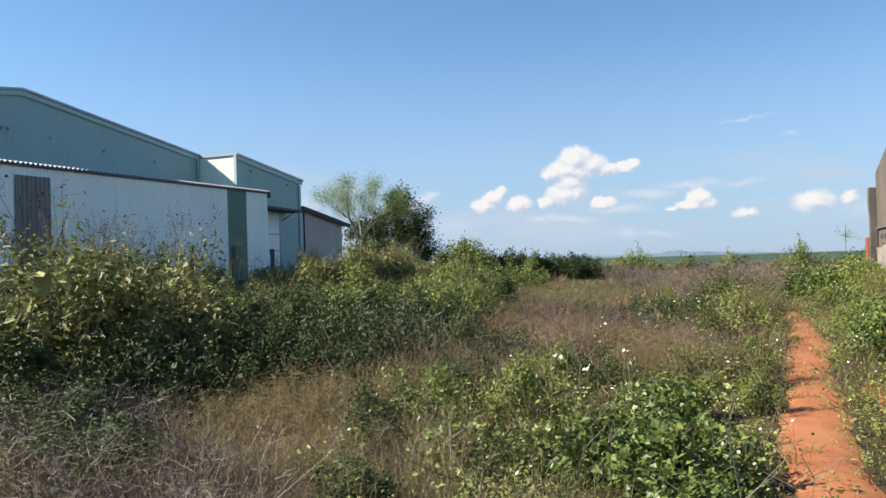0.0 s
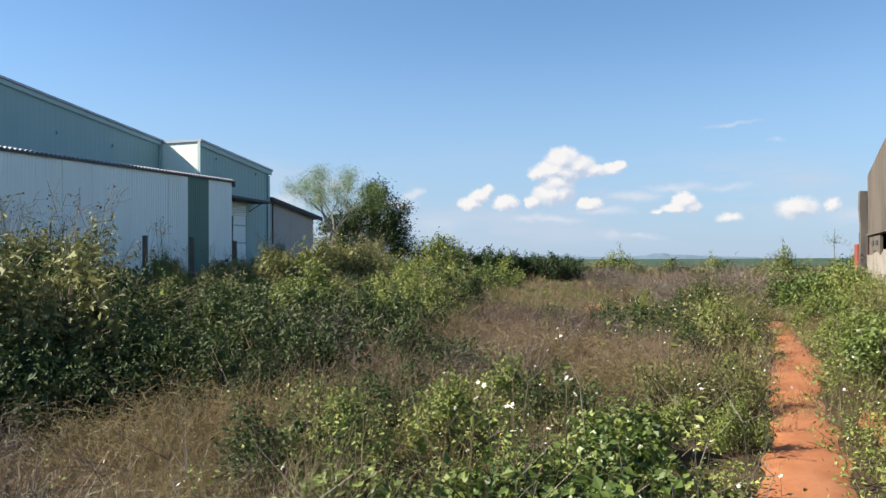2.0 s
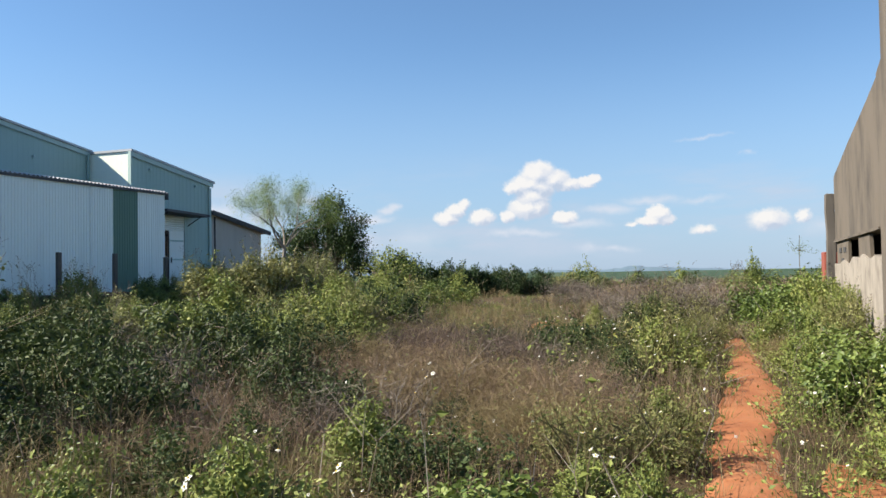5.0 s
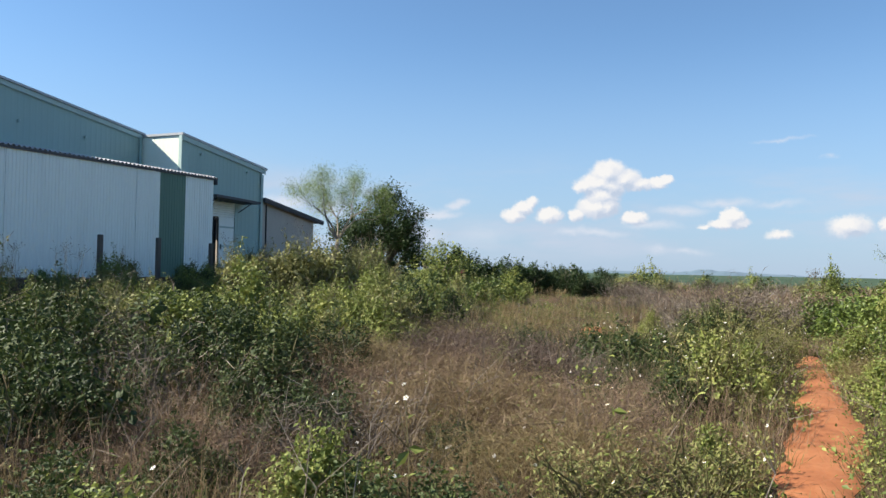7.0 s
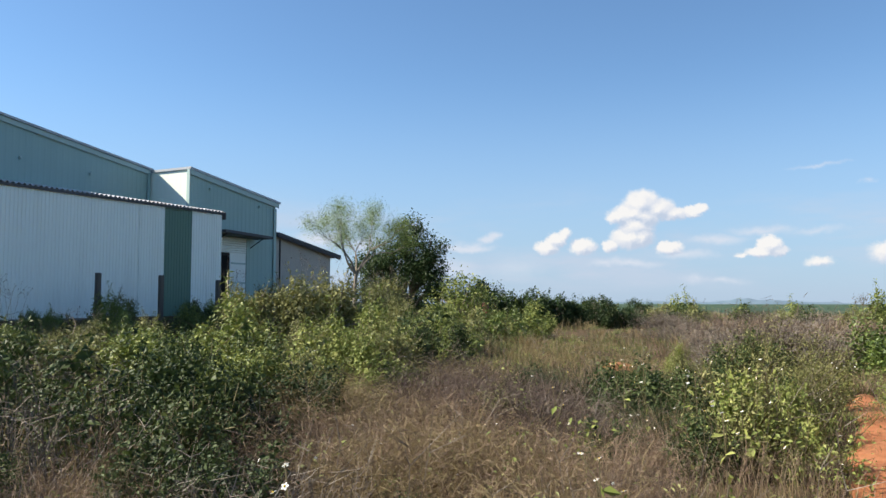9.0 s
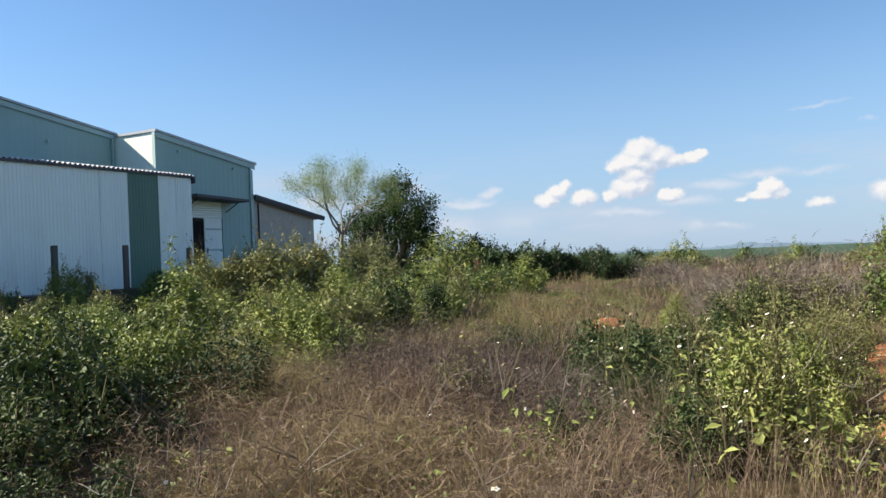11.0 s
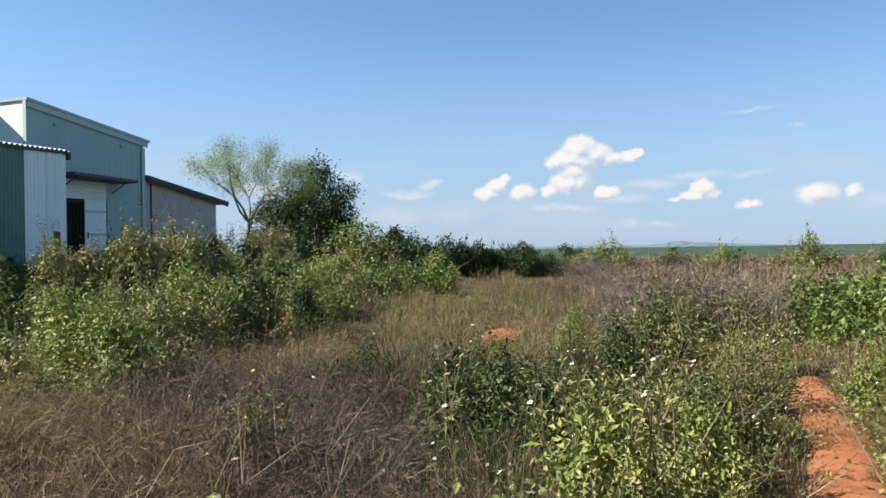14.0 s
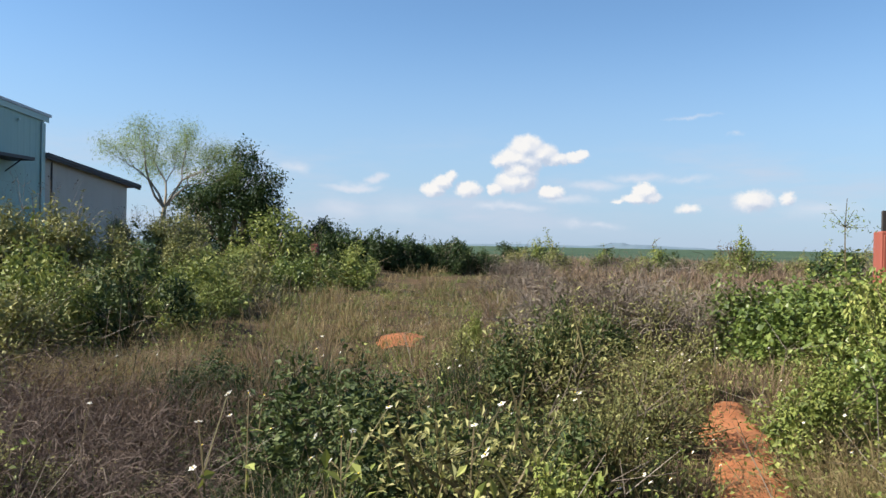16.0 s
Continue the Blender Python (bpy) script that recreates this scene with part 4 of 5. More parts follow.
def thicket():
    """The belt of bushes between the open field and the shed: uneven, with gaps."""
    kept = []
    for x, y in rng.uniform((-16.8, 7.6), (-3.0, 33.0), (4800, 2)):
        edge = float(np.interp(y, (7.5, 9.5, 11.5, 15, 19, 24, 28, 33), (-5.6, -4.9, -4.8, -5.6, -6.2, -7.8, -9.2, -9.0))) + 0.4 * math.sin(y * 1.3)
        tall = (0.5 + 0.5 * rng.uniform() ** 1.5 + 0.2 * float(ease(-x, 4.5, 8.0))) * (1 - 0.5 * float(ease(-x, 9.0, 13)))
        size = tall / 1.12
        gap = 1.08 * size + 0.13
        if x > edge or len(kept) >= 132 or any((x - a) ** 2 + (y - b) ** 2 < gap * max(gap, c) for a, b, c in kept) or (x < -11 and y < 13):
            continue
        kept.append((x, y, gap))
        u, near = rng.uniform(), y < 15.0 and x > -5.6
        if y < 14 and x > -8.5:
            kind = SHRUB_B if u < 0.6 else LEAFY if u < 0.9 else TAWNY
        else:
            kind = (LEAFY if near else LEAFY_B) if u < 0.42 else LEAFY_C if u < 0.55 else TAWNY_B if u < 0.88 else SHRUB_B
        stand(kind, x, y, size, None, rng.uniform(0.95, 1.25))


thicket()
# the dark hedge at the end of the field, then lower growth
for i in range(24):
    x = -17.8 + i * 0.36 + rng.uniform(-0.3, 0.3)
    y = 42.6 + rng.uniform(-1.2, 1.4) + 0.1 * i
    stand((DARK, DARK, SHRUB_B, DARK, DARK)[i % 5], x, y, rng.uniform(0.68, 1.0) * (1.4 if i % 5 == 2 else 1) * (1 - 0.01 * i), None, rng.uniform(0.9, 1.25))
for i in range(26):
    x = -9.5 + i * 0.8 + rng.uniform(-0.5, 0.5)
    stand((TAWNY_B, LEAFY_B, SHRUB_B, WITHER)[i % 4], x, 46.0 + rng.uniform(-4, 7), rng.uniform(0.85, 1.3), None, rng.uniform(0.8, 1.15))
for x, y, s in ((-17.9, 44.0, 1.15), (-17.5, 62.8, 0.9), (-20.3, 64.0, 0.7), (-18.9, 84.8, 1.0), (-30.0, 58.0, 1.2), (-12.5, 70.0, 0.7), (3.9, 40.0, 0.7)):
    stand(DARK, x, y, s)
for x, y, s in ((1.45, 20.3, 0.98), (0.95, 20.0, 0.75), (2.3, 22.4, 0.85), (1.5, 19.0, 0.7), (0.75, 21.6, 0.85), (1.85, 21.0, 0.95), (1.5, 12.6, 0.6), (1.45, 10.9, 0.62), (1.35, 14.6, 0.5), (1.3, 17.4, 0.55), (1.35, 23.8, 0.8)):
    stand(VINY, x, y, s)
for x, y, s, k in ((-1.15, 21.0, 1.15, 1.2), (-0.75, 21.4, 0.95, 1.2), (-1.6, 21.4, 0.95, 1.15), (-1.2, 21.6, 1.0, 1.2), (-2.9, 26.5, 0.9, 1.0), (0.9, 25.6, 0.9, 1.0), (-4.6, 31.0, 1.0, 1.0)):
    stand(WITHER, x, y, s, None, k)

# single mounds of the open field: x, y, half width, height
FIELD = (
    (CLUMP, 1.0, ((-2.1, 6.75, 0.62, 0.55), (-2.7, 6.1, 0.55, 0.5), (-2.2, 8.3, 0.6, 0.55), (-0.32, 10.0, 0.4, 0.4), (0.98, 13.0, 0.55, 0.5), (-0.6, 12.6, 0.72, 0.72), (-0.4, 13.8, 0.5, 0.55),
                   (-5.7, 15.2, 0.85, 0.75), (-6.3, 15.6, 0.8, 0.8), (-6.95, 18.2, 0.75, 0.8), (-7.7, 18.7, 0.7, 0.8), (-2.5, 19.6, 0.36, 0.55), (-5.4, 11.9, 0.5, 0.6), (0.75, 16.4, 0.6, 0.55), (1.3, 15.6, 0.6, 0.6), (1.2, 9.0, 0.5, 0.4), (-0.2, 7.6, 0.35, 0.4))),
    (BROAD, 1.0, ((-0.65, 5.1, 0.7, 0.5), (-1.25, 5.4, 0.6, 0.5), (-0.85, 6.2, 0.62, 0.5), (-3.6, 7.2, 0.32, 0.45), (1.15, 10.9, 0.6, 0.6), (-0.45, 4.3, 0.5, 0.4), (1.35, 11.8, 0.5, 0.5))),
    (SHADY, 0.0, ((-2.9, 5.6, 0.5, 0.45), (-3.1, 7.5, 0.5, 0.5), (-0.85, 12.3, 0.4, 0.45), (-3.7, 9.5, 0.5, 0.5), (-4.3, 10.2, 0.7, 0.65), (-5.2, 11.5, 0.7, 0.85), (-4.5, 9.1, 0.35, 0.4), (-1.6, 12.2, 0.32, 0.4), (-1.07, 17.4, 0.3, 0.8), (-2.3, 15.5, 0.8, 0.75), (-1.85, 15.0, 0.75, 0.68), (-2.0, 15.9, 0.7, 0.6), (-1.75, 7.95, 0.45, 0.45), (-2.4, 14.9, 0.5, 0.5), (-4.9, 12.6, 0.6, 0.6), (-4.2, 8.2, 0.6, 0.7), (-3.4, 10.0, 0.45, 0.5), (-4.6, 10.9, 0.7, 0.8), (-5.3, 8.7, 0.7, 0.9), (-5.0, 7.3, 0.6, 0.8), (-5.3, 6.2, 0.6, 0.7), (-4.3, 7.3, 0.5, 0.6), (-5.7, 12.8, 0.7, 0.8), (-3.1, 8.3, 0.4, 0.45), (-5.9, 5.9, 0.7, 0.8), (-5.0, 4.4, 0.75, 0.45), (-5.9, 5.0, 0.75, 0.5), (-4.2, 4.6, 0.55, 0.4), (-1.15, 14.2, 0.55, 0.6), (-1.3, 17.0, 0.5, 0.6), (-1.0, 19.4, 0.55, 0.6), (-0.7, 14.9, 0.5, 0.5), (-3.2, 9.4, 0.5, 0.5), (-6.6, 12.6, 0.8, 0.8))),
    (PALE_CLUMP, 0.6, ((-0.3, 9.05, 0.45, 0.55), (-0.8, 14.1, 0.65, 0.7), (-6.0, 7.3, 0.45, 0.6), (-1.45, 20.2, 0.7, 0.7), (-0.4, 15.15, 0.42, 0.6), (-1.0, 17.1, 0.7, 0.7), (-0.55, 12.5, 0.5, 0.65), (-0.9, 20.7, 0.9, 0.8), (-6.9, 17.2, 0.9, 0.8), (-0.3, 18.3, 0.6, 0.6), (-0.25, 16.3, 0.5, 0.55), (-2.1, 18.0, 0.5, 0.45))),
    (DRY_CLUMP, 0.0, ((-1.75, 11.5, 0.8, 0.6), (-2.8, 10.8, 0.95, 0.65), (-4.2, 11.3, 0.8, 0.6), (-3.6, 8.7, 0.75, 0.55), (-1.4, 10.6, 0.6, 0.5), (-1.4, 12.9, 0.5, 0.5), (-3.3, 12.2, 0.8, 0.6), (-3.2, 16.2, 0.7, 0.5))),
    (DUSKY, 0.0, ((-2.4, 15.6, 0.6, 0.6), (-2.95, 13.5, 0.85, 0.65), (-3.5, 14.5, 0.85, 0.7), (-3.7, 15.1, 0.8, 0.65), (-2.4, 13.6, 0.8, 0.6), (-2.9, 14.4, 0.7, 0.6), (-4.1, 13.8, 0.7, 0.65), (-4.4, 14.9, 0.7, 0.7), (-4.4, 7.9, 0.5, 0.5), (-3.6, 9.9, 0.5, 0.5), (-2.1, 12.6, 0.6, 0.5), (-1.2, 10.9, 0.5, 0.5))),
    (STRAWY, 0.15, ((-4.0, 6.3, 0.9, 0.75), (-4.2, 5.7, 0.7, 0.6), (-3.2, 11.8, 0.5, 0.5), (-6.1, 13.5, 0.85, 0.7), (-4.7, 12.8, 1.0, 0.7), (-1.1, 9.8, 0.8, 0.6), (-2.6, 10.3, 0.8, 0.6), (-2.5, 11.2, 0.9, 0.65), (-1.7, 9.4, 0.6, 0.5), (-3.3, 4.9, 0.6, 0.5), (-5.2, 13.9, 0.8, 0.6), (-4.9, 16.6, 0.7, 0.5))),
    (TWIGGY, 0.0, ((-4.5, 4.1, 0.85, 0.6), (-5.4, 4.6, 0.8, 0.6), (-4.8, 9.55, 0.75, 1.0), (-8.0, 12.0, 0.9, 1.0), (-3.9, 3.6, 0.6, 0.5), (-3.0, 9.1, 0.5, 0.6), (-6.1, 5.2, 0.7, 0.6), (-1.9, 13.0, 0.4, 0.6))),
)
MOUNDS = [(x, y, r, kind, green) for kind, green, spots in FIELD for x, y, r, _ in spots]
FULL = {CLUMP: (0.66, 0.56), BROAD: (0.66, 0.52), SHADY: (0.66, 0.56), PALE_CLUMP: (0.6, 0.55), DRY_CLUMP: (0.68, 0.6), STRAWY: (0.68, 0.6), DUSKY: (0.68, 0.62), TWIGGY: (0.7, 0.75)}
for kind, green, spots in FIELD:
    for x, y, r, h in spots:
        s = r / FULL[kind][0] * (0.85 if green == 1.0 else 1.08)
        stand(kind, x, y, s, None, h / FULL[kind][1] / s)

# ---- open field: grasses and weeds that nobody could count ----


def scatter(n, x0, x1, y0, y1, keep):
    x, y = rng.uniform(x0, x1, n), rng.uniform(y0, y1, n)
    ok = rng.uniform(0, 1, n) < keep(x, y)
    x, y = x[ok], y[ok]
    return np.stack([x, y, height(x, y) - 0.01], 1)


def open_ground(x, y):
    """1 where plants may stand."""
    k = ease(np.abs(x - PATH_X(y)) - PATH_HALF(y) + 0.1 * rough(x, y, 3.1), -0.15, 0.12) + (y > 18.4)
    k = k * (1 - ((x > 1.95) & (y > 7) & (y < 21.2)))
    k = k * (x > -18.1)
    for cx, cy, rx, ry in SOIL_SPOTS:
        k = k * np.clip(0.75 + (((x - cx) / rx) ** 2 + ((y - cy) / ry) ** 2 > 0.5 + 0.4 * rough(x, y, 3.0)), 0, 1)
    return np.clip(k, 0, 1)


def greenness(x, y):
    """How green the low growth is: it follows the mounds near by."""
    top, total = np.full_like(x, 0.035), np.full_like(x, 0.1)
    for cx, cy, r, kind, green in MOUNDS:
        w = spot(x, y, cx, cy, r * 1.1 + 0.15, r * 1.1 + 0.15)
        top, total = top + w * green, total + w
    g = top / total
    for cx, cy, rx, ry in ((1.3, 9.0, 0.8, 9.0), (1.3, 17.0, 0.8, 4.0), (-8.5, 15.0, 2.6, 5.0), (-11.0, 24.0, 4.0, 9.0)):
        g = np.maximum(g, spot(x, y, cx, cy, rx * 1.15, ry * 1.15))
    return np.clip(g + 0.2 * rough(x, y, 1.4), 0, 1)


def nearness(x, y):
    d = np.hypot(x - 0.2, y - np.clip(y, 0, 11))
    ahead = np.hypot(x - 0.2, np.maximum(y - 11, 0) * 0.8)
    d = np.minimum(d, np.maximum(ahead, 0.1))
    return np.clip((3.5 / np.maximum(d, 0.5)) ** 1.15, 0, 1)


clearing = lambda x, y: np.maximum(spot(x, y, -4.2, 21.0, 2.6, 3.2), 0.8 * spot(x, y, -6.0, 27.0, 3.0, 3.0))


hollow = lambda x, y: spot(x, y, -2.2, 15.2, 1.3, 1.6)


def reach(x, y):
    """How high plants grow here: mounds a pace or two across."""
    m = 0.36 + 0.42 * rough(x, y, 1.0) + 0.2 * rough(x + 7, y - 3, 2.6)
    m = m * (1 - 0.6 * clearing(x, y)) * (1 - 0.45 * hollow(x, y)) * (1 - 0.45 * spot(x, y, 0.27, 8, 0.75, 14))
    return np.clip(m, 0.14, 0.85) + 0.15 * ease(y, 22, 30) * (x > -4)


def tufts(heap, centres, low, high, wide, lean, m=0, radius=0.09, tall=1.0):
    """Grass in tufts: outer blades lean outwards."""
    k = rng.integers(low, high, len(centres))
    c = np.repeat(centres, k, 0)
    n = len(c)
    off = rng.normal(size=(n, 2)) * radius * np.repeat(rng.uniform(0.6, 1.5, len(centres)), k)[:, None]
    at = c + np.concatenate([off, np.zeros((n, 1))], 1)
    at[:, 2] = height(at[:, 0], at[:, 1]) - 0.01
    h = tall * reach(c[:, 0], c[:, 1]) * rng.uniform(0.45, 1.2, n)
    a = np.arctan2(off[:, 1], off[:, 0]) + rng.normal(0, 0.7, n)
    way = np.stack([np.cos(a), np.sin(a), np.zeros(n)], 1)
    b = rng.uniform(0, 2 * math.pi, n)
    d = np.hypot(c[:, 0], c[:, 1] - np.clip(c[:, 1], 0, 11))
    side = np.stack([np.cos(b), np.sin(b), np.zeros(n)], 1) * ((wide + 0.00042 * d) * rng.uniform(0.6, 1.3, n) * 0.5)[:, None]
    bend = (np.abs(rng.normal(0, lean, n)) + 0.15)[:, None]
    h = h[:, None]
    mid = at + way * h * bend * 0.32 + (0, 0, 1) * h * 0.6
    tip = at + way * h * bend * 1.15 + (0, 0, 1) * h * (1 - 0.42 * np.minimum(bend, 1.1) ** 2)
    v = np.stack([at - side, at + side, mid + side * 0.75, mid - side * 0.75, tip], 1)
    i = np.arange(n)[:, None] * 5
    heap.put(v, i + [0, 1, 2, 3], i + [3, 2, 4], m)


def grow_grass():
    dryness = lambda x, y: np.clip(1.05 - 1.15 * greenness(x, y), 0.05, 1)
    h = Heap()
    c = scatter(7000, -9, 4, 1.5, 46, lambda x, y: open_ground(x, y) * (np.where(x < -4.5 - 0.04 * y, y < 3, 1)) * np.clip(1.15 * nearness(x, y), 0.02, 1) * dryness(x, y) * (1 - 0.75 * clearing(x, y)) * (1 - 0.95 * hollow(x, y)) * (0.45 + 0.55 * (rough(x, y, 1.9) > -0.25)))
    tufts(h, c, 24, 62, 0.0023, 0.75)
    tagged(new("dry_grass", h.mesh("dry_grass", [DRY])), "fine dry pinkish-brown grass in leaning tufts", "grass", kind="stuff")

    h = Heap()
    c = scatter(8000, -12, 4, 1.5, 46, lambda x, y: open_ground(x, y) * np.clip(1.15 * nearness(x, y) + 0.45 * clearing(x, y), 0.02, 1) * np.clip(0.2 + 0.7 * clearing(x, y) + 0.2 * (rough(x, y, 1.6) > 0.3) + 0.8 * spot(x, y, -2.3, 11.0, 1.3, 1.0) + 0.6 * spot(x, y, -1.6, 9.0, 0.9, 0.9) + 0.5 * spot(x, y, -3.4, 6.2, 1.0, 1.5), 0, 1))
    tufts(h, c, 20, 52, 0.0028, 0.7, 0, 0.12)
    tagged(new("straw_grass", h.mesh("straw_grass", [STRAW])), "bleached straw-yellow grass", "grass", kind="stuff")

    h = Heap()
    c = scatter(11000, -14, 3, 1.5, 46, lambda x, y: open_ground(x, y) * np.clip(1.15 * nearness(x, y) + 0.45 * clearing(x, y), 0.02, 1) * np.clip(0.15 + greenness(x, y) + clearing(x, y), 0, 1) * 0.8 * (1 - 0.8 * hollow(x, y)))
    tufts(h, c, 14, 36, 0.0045, 0.75, 0, 0.12, 0.6)
    tagged(new("green_grass", h.mesh("green_grass", [FRESH])), "green and yellowing grass between the weeds", "grass", kind="stuff")

    h = Heap()
    c = scatter(2200, -5, 0, 9, 18.5, lambda x, y: open_ground(x, y) * np.clip(1.3 * hollow(x, y), 0, 1))
    tufts(h, c, 20, 50, 0.004, 0.6, 0, 0.12, 1.0)
    tagged(new("dark_grass", h.mesh("dark_grass", [SHADE_GRASS])), "dense green grass in the hollow, darkened to paint its shade", "grass", kind="stuff")

    h = Heap()
    at = scatter(115000, -60, 40, 34, 110, lambda x, y: 0.5 * (rough(x, y, 0.5) > -0.6) * np.clip(40 / y, 0, 1) * np.where(x < -6, y > 47, 1))
    x, y = at[:, 0], at[:, 1]
    blades(h, rng, at, (0.62 + 0.2 * rough(x, y, 0.35)) * rng.uniform(0.6, 1.25, len(at)), 0.034, 0.9)
    tagged(new("far_grass", h.mesh("far_grass", [DRY])), "dry brown grass over the far field", "grass", kind="stuff")


def grow_clumps():
    """Lower clumps between the mounds, mostly of the kind that grows next to them."""
    tries = rng.uniform((-5.6, 2.8), (1.9, 24.0), (2600, 2))
    kept = [(x, y) for x, y, r, _, _ in MOUNDS]
    for x, y in tries:
        X, Y = np.array([x]), np.array([y])
        if open_ground(X, Y)[0] < 0.9 or abs(x - 0.27) < 0.6 or len(kept) >= 58 + len(MOUNDS) or clearing(X, Y)[0] > 0.45:
            continue
        if rng.uniform() > 0.25 + 0.75 * nearness(X, Y)[0] or any((x - a) ** 2 + (y - b) ** 2 < 0.22 for a, b in kept):
            continue
        kept.append((x, y))
        near = min(MOUNDS, key=lambda m: ((m[0] - x) ** 2 + (m[1] - y) ** 2) / m[2])
        kind = near[3] if rng.uniform() < 0.55 and near[3] is not DUSKY else (PALE_CLUMP, STRAWY, DRY_CLUMP, SHADY)[int(rng.integers(0, 4))]
        stand(kind, x, y, rng.uniform(0.5, 0.95), None, rng.uniform(0.75, 1.05))


def grow_weeds():
    h, fl, tw = Heap(), Heap(), Heap()
    at = scatter(19000, -9, 2.1, 1.5, 30, lambda x, y: open_ground(x, y) * np.clip(nearness(x, y) + 0.06, 0, 1) * (0.04 + 0.96 * greenness(x, y) ** 1.6) * (0.3 + 0.7 * (rough(x, y, 2.3) > -0.1)) * (1 - 0.8 * clearing(x, y)))
    n = len(at)
    tall = reach(at[:, 0], at[:, 1]) * rng.uniform(0.4, 1.1, n)
    lean = rng.normal(size=(n, 3)) * (0.14, 0.14, 0)
    top = at + lean + np.stack([0 * tall, 0 * tall, tall], 1)
    rods(h, at, top, 0.004, 0.0018, 1)
    each = 24
    t = rng.uniform(0.2, 1.02, (n * each, 1))
    p = np.repeat(at, each, 0) * (1 - t) + np.repeat(top, each, 0) * t + rng.normal(size=(n * each, 3)) * (0.06, 0.06, 0.03)
    leaves(h, rng, p, np.repeat(rng.uniform(0.024, 0.052, n), each), 0.55, 0.25)
    tagged(new("green_weeds", h.mesh("green_weeds", [WEED, STEM])), "leafy green weeds growing thickly over the field", "weeds", kind="stuff")
    # daisy-like flowers over the weeds
    pick = rng.uniform(0, 1, n) < 0.07
    more = scatter(7000, -6, 2, 2, 30, lambda x, y: 0.22 * open_ground(x, y) * spot(x, y, -0.6, 15, 2.0, 9) * (0.5 + 0.5 * (rough(x, y, 1.7) > 0)))
    more[:, 2] += reach(more[:, 0], more[:, 1]) * 0.75
    spots = np.concatenate([top[pick], more])
    m = len(spots)
    low = spots.copy()
    head = spots + rng.normal(size=(m, 3)) * (0.05, 0.05, 0) + np.stack([np.zeros(m), np.zeros(m), rng.uniform(0.03, 0.2, m)], 1)
    low[:, 2] -= 0.25
    rods(fl, low, head, 0.0022, 0.0012, 2)
    tilt = unit(rng.normal(size=(m, 3)) * 0.5 + np.array(to_sun) * 0.5 + (0, 0, 0.6))
    a = unit(np.cross(tilt, (0.3, 1.0, 0.1)))
    b = np.cross(tilt, a)
    size = rng.uniform(0.007, 0.0125, m)[:, None]
    for j in range(5):
        c, s = math.cos(j * 1.2566), math.sin(j * 1.2566)
        d, e = a * c + b * s, b * c - a * s
        v = np.stack([head, head + d * size * 0.7 + e * size * 0.42, head + d * size * 1.25 - tilt * size * 0.1, head + d * size * 0.7 - e * size * 0.42], 1)
        fl.put(v, np.arange(4 * m).reshape(m, 4), None, 0)
    v = np.stack([head + tilt * 0.003 + (a * math.cos(t) + b * math.sin(t)) * 0.004 for t in (0, 2.09, 4.19)] + [head + tilt * 0.007], 1)
    i = np.arange(m)[:, None] * 4
    fl.put(v, None, np.concatenate([i + [0, 1, 3], i + [1, 2, 3], i + [2, 0, 3]]), 1)
    tagged(new("white_flowers", fl.mesh("white_flowers", [PETAL, HEART, STEM])), "small white daisy-like flowers with yellow hearts on thin stems", "flowers", kind="stuff")
    # bare dead stalks
    at = scatter(2600, -9, 1.6, 2.0, 26, lambda x, y: open_ground(x, y) * nearness(x, y) * (0.25 + 0.35 * spot(x, y, -3.4, 3.9, 1.8, 1.5)))
    n = len(at)
    tall = rng.uniform(0.35, 0.85, n)
    knee = at + rng.normal(size=(n, 3)) * (0.14, 0.14, 0) + np.stack([0 * tall, 0 * tall, tall * 0.6], 1)
    rods(tw, at, knee, 0.004, 0.0026)
    for j in range(3):
        end = knee + rng.normal(size=(n, 3)) * (0.16, 0.16, 0.05) + np.stack([0 * tall, 0 * tall, tall * rng.uniform(0.1, 0.4, n)], 1)
        rods(tw, knee, end, 0.0026, 0.001)
    tagged(new("dead_stalks", tw.mesh("dead_stalks", [TWIG])), "bare bleached stalks and twigs in the grass", "stalks", kind="stuff")


grow_grass()
grow_clumps()
grow_weeds()

# ---- trees ----


